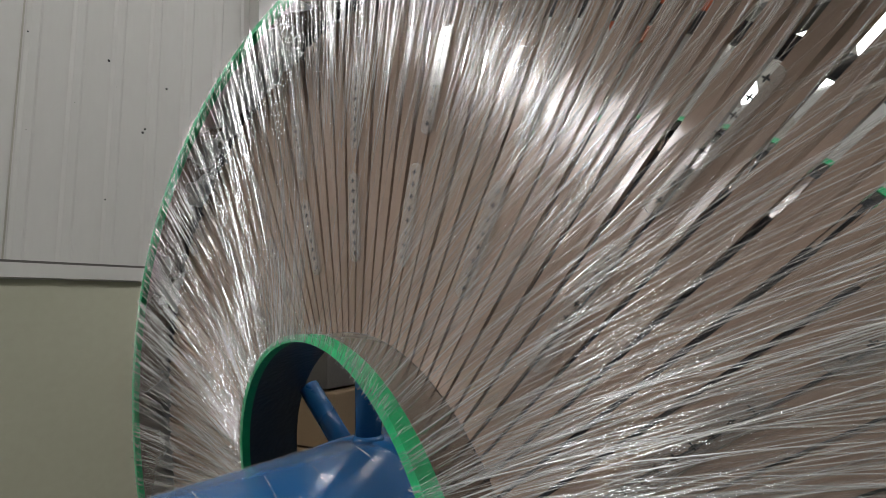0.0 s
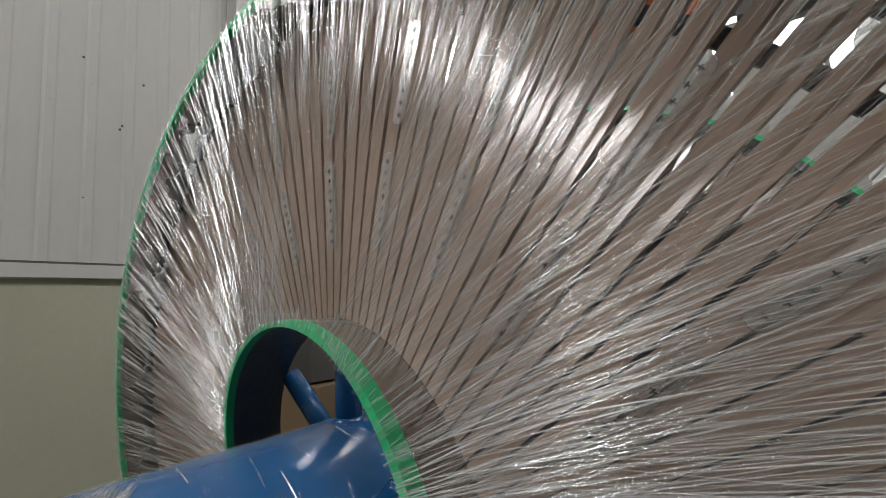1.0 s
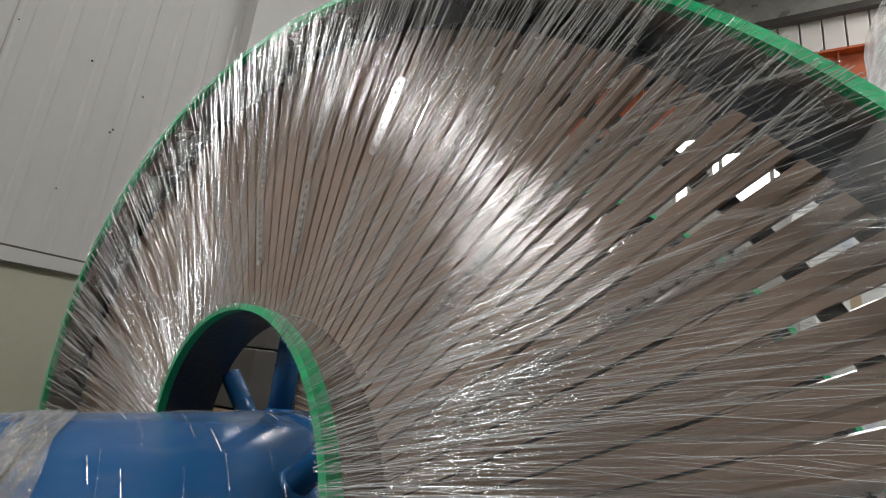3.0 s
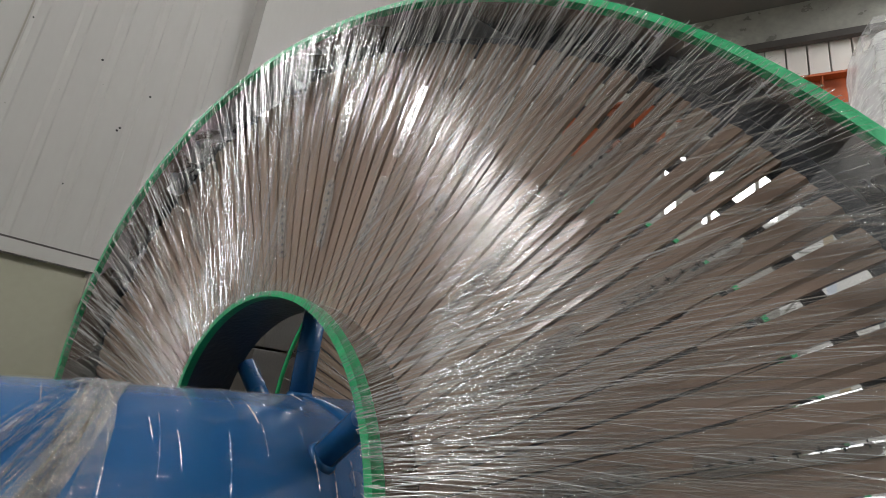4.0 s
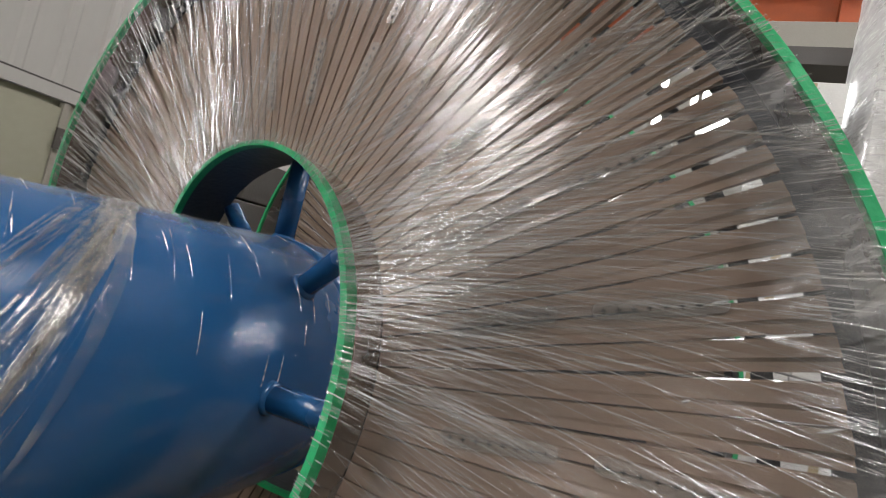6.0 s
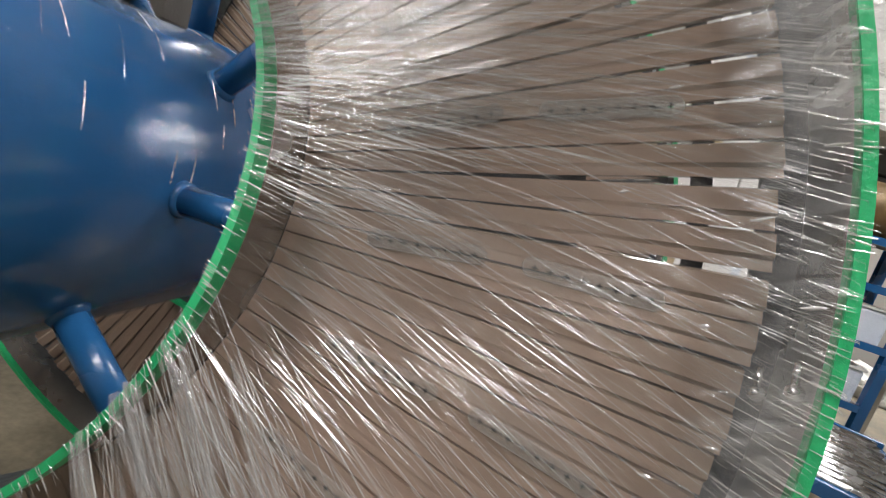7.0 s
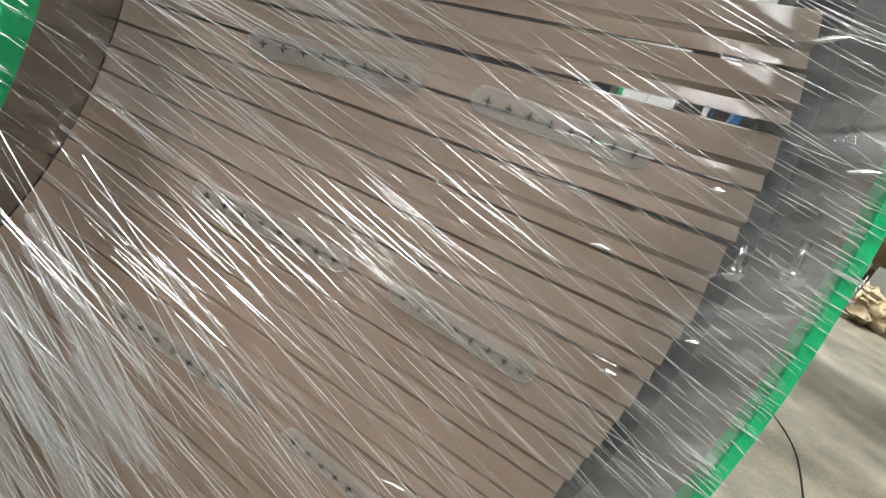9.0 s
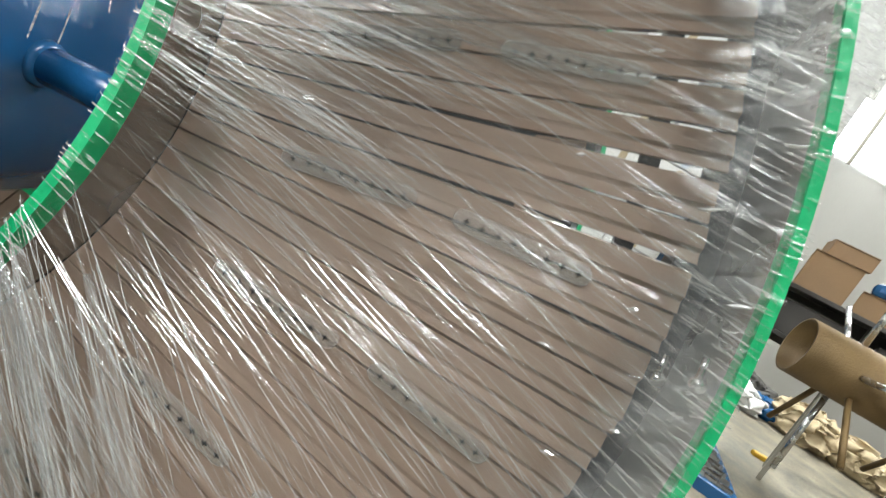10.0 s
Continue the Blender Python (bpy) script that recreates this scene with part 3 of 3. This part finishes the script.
strands("middle_white_fold", 120, 49, 16, 50, -14, 0.44, 0.78, (0.1, 0.4), (0.0006, 0.002), -0.006, BOLD, wrap, "white folds of film fanning from the inner edge")
strands("crossing_fold", 320, 46, 26, 66, -16, 0.46, 0.8, (0.15, 0.5), (0.0004, 0.0011), -0.007, CRISP, wrap, "long thin folds of film crossing the slats")
strands("slanting_fold", 780, 5, -120, 42, -19, 0.5, 0.88, (0.05, 0.3), (0.0004, 0.001), -0.008, CRISP, wrap, "slanting shiny folds of film")
strands("inner_slanting_fold", 330, 25, 8, 44, -16, 0.43, 0.62, (0.08, 0.3), (0.0005, 0.0018), -0.008, BOLD, wrap, "gathered slanting folds of film")
strands("broad_fold", 40, 8, -100, 60, -17, 0.5, 0.8, (0.08, 0.3), (0.001, 0.004), -0.008, STRAND, wrap, "broad shiny folds of film")
strands("inner_upper_fold", 560, 28, 88, 215, 2, 0.42, 0.56, (0.06, 0.24), (0.0006, 0.0018), -0.006, BOLD, wrap, "crisp white folds of film at the inner edge")
strands("fine_fold", 1300, 35, -70, 42, -18, 0.52, 0.95, (0.03, 0.16), (0.0003, 0.0008), -0.009, CRISP, wrap, "fine bright folds of film across the slats")
strands("lower_gather", 130, 36, -34, -9, -32, 0.43, 0.64, (0.08, 0.32), (0.0005, 0.0024), -0.012, BOLD, wrap, "bunch of gathered film low on the inner edge")
strands("gathered_sheet", 26, 50, -32, -12, -30, 0.44, 0.62, (0.16, 0.34), (0.006, 0.018), -0.011, BUNCH, wrap, "wide cloudy bunches of film low on the inner edge")
strands("rim_fold", 700, 6, -100, 40, -14, 0.91, 0.99, (0.02, 0.12), (0.0004, 0.001), -0.006, CRISP, wrap, "short shiny folds of film near the rim")
strands("inner_fold", 420, 7, -130, 180, -14, 0.43, 0.5, (0.02, 0.1), (0.0005, 0.0014), -0.004, THREAD, wrap, "gathered shiny folds of film at the inner edge")
strands("edge_fold", 950, 13, -110, 200, -10, 0.975, 1.0, (0.02, 0.05), (0.0006, 0.002), -0.003, CRISP, wrap, "short folds of film over the outer tape", 0.9, 1.003)
strands("inner_edge_fold", 420, 14, -130, 190, -10, 0.412, 0.44, (0.015, 0.04), (0.0006, 0.0016), -0.004, CRISP, wrap, "short folds of film over the inner tape", 0.4148, 0.5)
strands("upper_inner_edge_fold", 420, 51, 55, 190, -4, 0.42, 0.44, (0.02, 0.04), (0.0007, 0.002), -0.004, BOLD, wrap, "white folds of film over the upper inner tape", 0.4148, 0.5)
strands("film_tatter", 30, 9, -60, 35, 10, 0.78, 0.985, (0.01, 0.03), (0.0015, 0.004), -0.012, CRISP, wrap, "small crumpled tatters of film")
strands("rim_gather", 40, 10, 28, 46, -30, 0.86, 0.985, (0.06, 0.16), (0.002, 0.006), -0.01, THREAD, wrap, "bunch of film gathered over the rim")


def pipe_point(y, deg, r):
    a = radians(deg)
    return (r * math.cos(a), y, AX + r * math.sin(a))


# film round the shaft, with thin overlaps
vs, uv = [], []
for i in range(90):
    y = -2.0 + 2.3 * i / 89
    for j in range(97):
        dg = 360 * j / 96
        vs.append(pipe_point(y, dg, 0.2525 + 0.0012 * noise.noise((y * 9, dg * 0.06, 0)) + 0.0008 * math.sin(y * 70 + 0.03 * dg)))
        uv.append((y * 4, dg / 60))
fs = [(i * 97 + j, i * 97 + j + 1, (i + 1) * 97 + j + 1, (i + 1) * 97 + j) for i in range(89) for j in range(96)]
pfilm = mesh_ob("shaft_film", vs, fs, PIPEFILM, wrap, "thin clear film round the blue tube", uv, True)
g = random.Random(11)


def pipe_folds(name, items, label, mat=STRAND):
    vs, uv, fs = [], [], []
    for y, d0, d1, sl, w in items:
        base = len(vs)
        for q in range(10):
            f = q / 9
            dg, yy = d0 + (d1 - d0) * f, y + sl * f
            ww = w * (0.2 + math.sin(math.pi * min(max(f, 0.03), 0.97)))
            for e, k in ((-0.5, 0), (-0.2, 0.8), (0.2, 0.8), (0.5, 0)):
                vs.append(pipe_point(yy + e * ww, dg, 0.2542 + 0.0018 * k))
                uv.append((y, f))
        fs += [(base + q * 4 + j, base + q * 4 + j + 1, base + q * 4 + j + 5, base + q * 4 + j + 4) for q in range(9) for j in range(3)]
    return tagged(mesh_ob(name, vs, fs, mat, wrap, label, uv, True), kind="stuff")


pipe_folds("shaft_fold", [(y + g.uniform(-0.01, 0.01), a, a - ln, -0.0017 * ln, g.uniform(0.001, 0.0026)) for y in (-0.3, -0.2, -0.125, -0.045, 0.02, 0.09) for a, ln in ((g.uniform(80, 95), g.uniform(12, 25)), (g.uniform(55, 70), g.uniform(10, 30)))], "thin bright overlaps of film round the tube")
pipe_folds("short_shaft_fold", [(g.uniform(-0.62, 0.2), a_, a_ - ln_, -0.0012 * ln_, g.uniform(0.0008, 0.002)) for a_, ln_ in ((g.uniform(12, 92), g.uniform(5, 14)) for _ in range(34))], "short bright folds of film round the tube", CRISP)
pipe_folds("bunched_fold", [(-0.11 + g.uniform(-0.035, 0.015), 92 + g.uniform(-8, 4), 14 + g.uniform(-20, 24), -0.26 + g.uniform(-0.04, 0.03), g.choice((0.0015, 0.002, 0.003, 0.004, 0.008))) for _ in range(34)], "slanting bunch of gathered film on the tube")
pipe_folds("bunched_film", [(-0.11 + g.uniform(-0.03, 0.01), 92 + g.uniform(-8, 4), 10 + g.uniform(-20, 24), -0.26 + g.uniform(-0.04, 0.03), g.uniform(0.01, 0.025)) for _ in range(6)], "wide cloudy gathered film on the tube", BUNCH)

# ---------------------------------------------------------------- things beyond the screw
pipe = empty("rusty_shaft", "rust brown steel tube with bare steel spokes", "steel tube")
pa, pb = Vector((2.9, 2.68, 1.22)), Vector((5.33, 2.12, 1.22))
bm = bmesh.new()
ax = (pb - pa).normalized()
m = Matrix.Translation(pa) @ ax.to_track_quat("Z", "Y").to_matrix().to_4x4()
ring = []
for zz, r in ((0, 0.19), (2.5, 0.19), (2.5, 0.175), (0, 0.175)):
    ring.append([bm.verts.new(m @ Vector((r * math.cos(2 * math.pi * q / 48), r * math.sin(2 * math.pi * q / 48), zz))) for q in range(48)])
for k in range(4):
    for q in range(48):
        bm.faces.new((ring[k][q], ring[k][(q + 1) % 48], ring[(k + 1) % 4][(q + 1) % 48], ring[(k + 1) % 4][q]))
part("tube", bm, RUST, pipe, "rust brown rolled steel tube", True)
side = ax.cross(Vector((0, 0, 1))).normalized()
for k, (t_, dg, mt, ln) in enumerate(((0.3, -88, CHROME, 0.56), (0.3, -128, RUST, 0.5), (0.34, -44, RUST, 0.46), (0.3, 4, CHROME, 0.45), (0.3, 92, CHROME, 0.4), (0.3, 140, CHROME, 0.4), (0.95, -88, CHROME, 0.5), (0.95, -130, RUST, 0.5), (0.95, -40, RUST, 0.5))):
    c = pa + ax * t_
    dr = (side * -math.cos(radians(dg)) * -1 + Vector((0, 0, 1)) * math.sin(radians(dg))).normalized()
    bm = bmesh.new()
    rod(bm, c + dr * 0.18, c + dr * (0.19 + ln), 0.018, seg=14)
    part("spoke", bm, mt, pipe, "bare steel spoke" if mt is CHROME else "rusty steel spoke", True)
for tt in (1.55, 2.3):
    c = pa + ax * tt
    st = empty("stand", "dark steel stand under the rusty tube", "stand", "stands under the rusty tube")
    for sgn in (-1, 1):
        bm = bmesh.new()
        rod(bm, c + side * sgn * 0.3 - Vector((0, 0, 1.22)), c + side * sgn * 0.1 - Vector((0, 0, 0.2)), 0.025)
        part("leg", bm, DARKWALL, st)
    part("saddle", box(bmesh.new(), c.x - 0.16, c.y - 0.16, 0.985, c.x + 0.16, c.y + 0.16, 1.032), DARKWALL, st)

# low roller table: blue frame and steel rollers
tab = empty("roller_table", "low blue roller table with bare steel rollers", "roller table")
for y in (2.02, 3.3):
    part("rail", box(bmesh.new(), 1.75, y, 0.36, 2.58, y + 0.04, 0.43, 0.006), BLUE, tab)
for x in (1.75, 2.53):
    part("side_rail", box(bmesh.new(), x, 2.072, 0.34, x + 0.05, 3.298, 0.4, 0.006), BLUE, tab)
for x in (1.77, 2.3):
    for y in (2.09, 3.26):
        part("leg", box(bmesh.new(), x, y, 0, x + 0.04, y + 0.03, 0.359), BLUE, tab)
for k in range(12):
    bm = bmesh.new()
    rod(bm, (1.802, 2.14 + 0.1 * k, 0.41), (2.528, 2.14 + 0.1 * k, 0.41), 0.022, seg=14)
    part("roller", bm, CHROME, tab, "", True)

tab.matrix_basis = pose(2.6, 1.8, 0, 0, 0, -17) @ pose(-2.58, -2.02, 0)

# rack with boxes
rack = empty("storage_rack", "dark steel rack with open shelves", "rack")
rm = Matrix.Translation((3.45, 4.25, 0)) @ Matrix.Rotation(radians(-36), 4, "Z")


def turned(bm, m):
    bm.transform(m)
    return bm


for z in (1.22, 1.66):
    part("shelf", turned(box(bmesh.new(), 0, 0, z - 0.04, 2.4, 0.6, z, 0.004), rm), DARKWALL, rack)
part("back_panel", turned(box(bmesh.new(), 0, 0.602, 1.1, 2.4, 0.615, 1.62), rm), DARKWALL, rack)
for x in (0.0, 0.78, 1.58, 2.36):
    for y in (0.0, 0.56):
        part("upright", turned(box(bmesh.new(), x, y - 0.001, 0, x + 0.04, y + 0.039, 1.62), rm), GREYBEAM, rack)


def carton(x, y, z, w, d, h, rot, mat=CARD, lab="brown cardboard carton on the rack"):
    m = rm @ pose(x, y, z, 0, 0, rot)
    c = empty("carton", lab, "box", "cartons on the rack")
    part("body", turned(box(bmesh.new(), 0, 0, 0.001, w, d, h, 0.006), m), mat, c)
    part("flap", turned(box(bmesh.new(), 0.002, 0.0, h + 0.002, w - 0.002, d * 0.49, h + 0.008), m @ pose(0, 0, 0, 3)), mat, c)
    part("tape", turned(box(bmesh.new(), 0, d * 0.46, h + 0.009, w, d * 0.54, h + 0.0105), m), KRAFT, c)


carton(0.12, 0.1, 1.66, 0.4, 0.36, 0.36, 6)
carton(0.58, 0.12, 1.66, 0.34, 0.3, 0.2, -10)
carton(1.2, 0.1, 1.66, 0.5, 0.4, 0.3, 3)
# cartons inside the shelf are near black: the shade there is in their colour
carton(0.9, 0.1, 1.22, 0.5, 0.38, 0.28, 0, DARKWALL, "carton in the rack's shelf, its shade put into the colour")
carton(1.66, 0.1, 1.22, 0.5, 0.38, 0.32, 0, DARKWALL, "carton in the rack's shelf, its shade put into the colour")
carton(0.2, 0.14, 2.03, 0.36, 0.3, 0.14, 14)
carton(0.15, 0.1, 1.22, 0.5, 0.38, 0.3, 0, DARKWALL, "carton in the rack's shelf, its shade put into the colour")
bg = tagged(part("blue_bag", turned(box(bmesh.new(), 0.62, 0.14, 1.87, 0.9, 0.4, 2.0, 0.05), rm), BLUE), "crumpled blue plastic bag on a carton", "bag")

# blue rack with clear bins, nearer the end wall
br = empty("blue_rack", "blue painted steel rack with bins", "rack")
for x in (2.26, 2.92):
    for y in (3.3, 3.8):
        part("upright", box(bmesh.new(), x, y, 0, x + 0.06, y + 0.06, 1.62), BLUE, br)
for z in (0.5, 0.92, 1.3, 1.6):
    part("beam", box(bmesh.new(), 2.322, 3.3, z, 2.918, 3.34, z + 0.05), BLUE, br)
    part("shelf", box(bmesh.new(), 2.27, 3.362, z + 0.012, 2.97, 3.798, z + 0.03), DARKWALL, br)
for x, z in ((2.34, 0.53), (2.64, 0.53), (2.34, 0.95), (2.64, 0.95)):
    b = empty("storage_bin", "cloudy clear plastic storage bin on the blue rack", "bin", "bins on the blue rack")
    part("body", box(bmesh.new(), x, 3.37, z + 0.001, x + 0.26, 3.75, z + 0.24, 0.02), BIN, b)
    part("rim", box(bmesh.new(), x - 0.008, 3.36, z + 0.241, x + 0.268, 3.76, z + 0.262, 0.006), PALE, b)
dr = empty("steel_drum", "rusty brown steel drum lying on the blue rack", "drum")
bm = bmesh.new()
rod(bm, (2.28, 3.55, 1.83), (2.94, 3.55, 1.83), 0.195, seg=40)
part("shell", bm, RUST, dr, "", True)
for x in (2.282, 2.91):
    bm = bmesh.new()
    rod(bm, (x, 3.55, 1.83), (x + 0.025, 3.55, 1.83), 0.199, seg=40)
    part("hoop", bm, DARKWALL, dr, "", True)

# tall goods wrapped in film on dark crates
cr = empty("crate_stack", "dark brown timber crate", "crate")
for k in range(12):
    part("board", box(bmesh.new(), 2.3, 3.98, 0.01 + 0.195 * k, 2.9, 4.5, 0.19 + 0.195 * k, 0.006), DARKWALL, cr)
bundle = empty("wrapped_bundle", "tall white goods wrapped in cloudy stretch film", "bundle")
bm = bmesh.new()
box(bm, 1.92, 3.62, 2.36, 2.9, 4.4, 4.5, 0.1)
part("goods", bm, PALE, bundle)
vs, uv = [], []
for i in range(61):
    z = 2.355 + 2.2 * i / 60
    for j in range(65):
        a = 2 * math.pi * j / 64
        c, s_ = math.cos(a), math.sin(a)
        q = 1 / max(abs(c), abs(s_)) ** 0.8
        k = 1 + 0.02 * noise.noise((c * 3, s_ * 3, z * 7))
        vs.append((2.41 + 0.52 * c * q * k, 4.0 + 0.44 * s_ * q * k, z))
        uv.append((j / 6, z * 3))
fs = [(i * 65 + j, i * 65 + j + 1, (i + 1) * 65 + j + 1, (i + 1) * 65 + j) for i in range(60) for j in range(64)]
mesh_ob("wrapping", vs, fs, WRAP, bundle, "cloudy wrinkled film", uv, True)

# white boxes stacked on a pallet below the bundle
pal = empty("pallet", "grey timber pallet on the floor", "pallet")
for k in range(6):
    part("deck_board", box(bmesh.new(), 1.3, 3.7 + 0.13 * k, 0.1, 2.27, 3.81 + 0.13 * k, 0.122, 0.003), GREYBEAM, pal)
for k in range(3):
    part("bearer", box(bmesh.new(), 1.32 + 0.42 * k, 3.7, 0, 1.42 + 0.42 * k, 4.46, 0.099, 0.003), GREYBEAM, pal)
for k in range(9):
    for q in range(2 if k < 6 else 1):
        bx = empty("white_box", "white cardboard box stacked on the pallet", "box", "white boxes on the pallet")
        x0, z0 = 1.32 + 0.475 * q + 0.012 * math.sin(5 * k + q), 0.123 + 0.37 * k
        part("body", box(bmesh.new(), x0, 3.72, z0, x0 + 0.46, 4.4, z0 + 0.362, 0.008), PALE, bx)
        part("tape", box(bmesh.new(), x0 + 0.2, 3.717, z0 + 0.01, x0 + 0.26, 3.7195, z0 + 0.35), KRAFT if (k + q) % 3 else BIN, bx)

# heap of paper sacks and rags on the floor by the rack
heap = random.Random(5)
for k, (x, y, w, mt, lab, cat) in enumerate(((6.3, 6.5, 1.0, KRAFT, "crumpled kraft paper sack on the floor", "sack"), (6.9, 6.2, 0.9, KRAFT, "crumpled kraft paper sack on the floor", "sack"),
                                            (5.3, 6.6, 0.7, PALE, "crumpled white plastic sheet on the floor", "plastic sheet"), (5.8, 6.7, 0.6, BLUE, "crumpled blue plastic bag on the floor", "bag"),
                                            (4.9, 6.9, 0.8, PALE, "crumpled white plastic sheet on the floor", "plastic sheet"), (3.2, 3.35, 0.4, KRAFT, "crumpled kraft paper sack on the floor", "sack"),
                                            (5.6, 7.1, 0.9, DARKWALL, "dark rubbish bag on the floor", "bag"))):
    bm = bmesh.new()
    bmesh.ops.create_icosphere(bm, subdivisions=5, radius=w / 2)
    for v in bm.verts:
        n_ = noise.noise_vector(v.co * 7 + Vector((k * 5, 0, 0)))
        v.co += n_ * 0.18 * w + noise.noise_vector(v.co * 22) * 0.05 * w
        v.co.z = max(0, v.co.z * 0.6 + 0.18 * w)
    ob = tagged(part(cat.replace(" ", "_"), bm, mt, None, "", True), lab, cat)
    ob.location = (x, y, 0.002)
cl = bpy.data.curves.new("cable", "CURVE")
cl.dimensions, cl.bevel_depth = "3D", 0.0045
spn = cl.splines.new("POLY")
cpts = [(3.0 + 0.12 * math.sin(f * 4) - 0.15 * f, 2.6 - 1.2 * f, 0.006, 1) for f in (i / 24 for i in range(25))]
spn.points.add(24)
for p_, c in zip(spn.points, cpts):
    p_.co = c
cl.materials.append(CABLE)
tagged(new("cable", cl), "thin black cable lying on the concrete floor", "cable")
bm = bmesh.new()
box(bm, 4.42, 4.42, 0.001, 4.62, 4.5, 0.05, 0.015)
tagged(part("yellow_grip", bm, YELLOW), "small yellow tool grip on the floor", "tool")
# crates of cartons behind the screw, seen through its middle, coloured dark for the shade
for x, y, z, w, d, h, r in ((-1.48, 1.5, 0, 0.5, 0.48, 0.6, 2), (-1.5, 1.5, 0.6, 0.48, 0.46, 0.34, -4), (-1.47, 1.48, 0.94, 0.48, 0.44, 0.27, 5), (-1.5, 1.52, 1.21, 0.44, 0.42, 0.3, -3), (-1.5, 1.5, 1.51, 0.4, 0.36, 0.24, 6), (-1.52, 2.03, 0, 0.5, 0.5, 0.7, -2), (-1.5, 2.02, 0.7, 0.48, 0.46, 0.4, 4), (-1.52, 2.04, 1.1, 0.46, 0.44, 0.3, -4), (-1.5, 2.03, 1.4, 0.42, 0.42, 0.3, 3), (-1.4, 2.55, 0, 0.7, 0.55, 0.75, -3), (-1.42, 2.55, 0.75, 0.6, 0.5, 0.55, 6), (-1.4, 2.55, 1.3, 0.5, 0.45, 0.42, -7), (-0.7, 2.95, 0, 0.6, 0.5, 0.7, 4), (-0.7, 2.95, 0.7, 0.55, 0.45, 0.55, 10), (-0.68, 2.96, 1.25, 0.45, 0.4, 0.4, -12)):
    m = pose(x, y, z, 0, 0, r)
    c = empty("carton", "brown cardboard carton stacked behind the screw, shade in its colour", "box", "cartons behind the screw")
    part("body", turned(box(bmesh.new(), -w / 2, -d / 2, 0.001, w / 2, d / 2, h - 0.01, 0.006), m), SHADECARD if h != 0.3 and h != 0.24 else DARKWALL, c)
    part("tape", turned(box(bmesh.new(), -w / 2 - 0.001, -0.03, h - 0.009, w / 2 + 0.001, 0.03, h - 0.008), m), KRAFT, c)
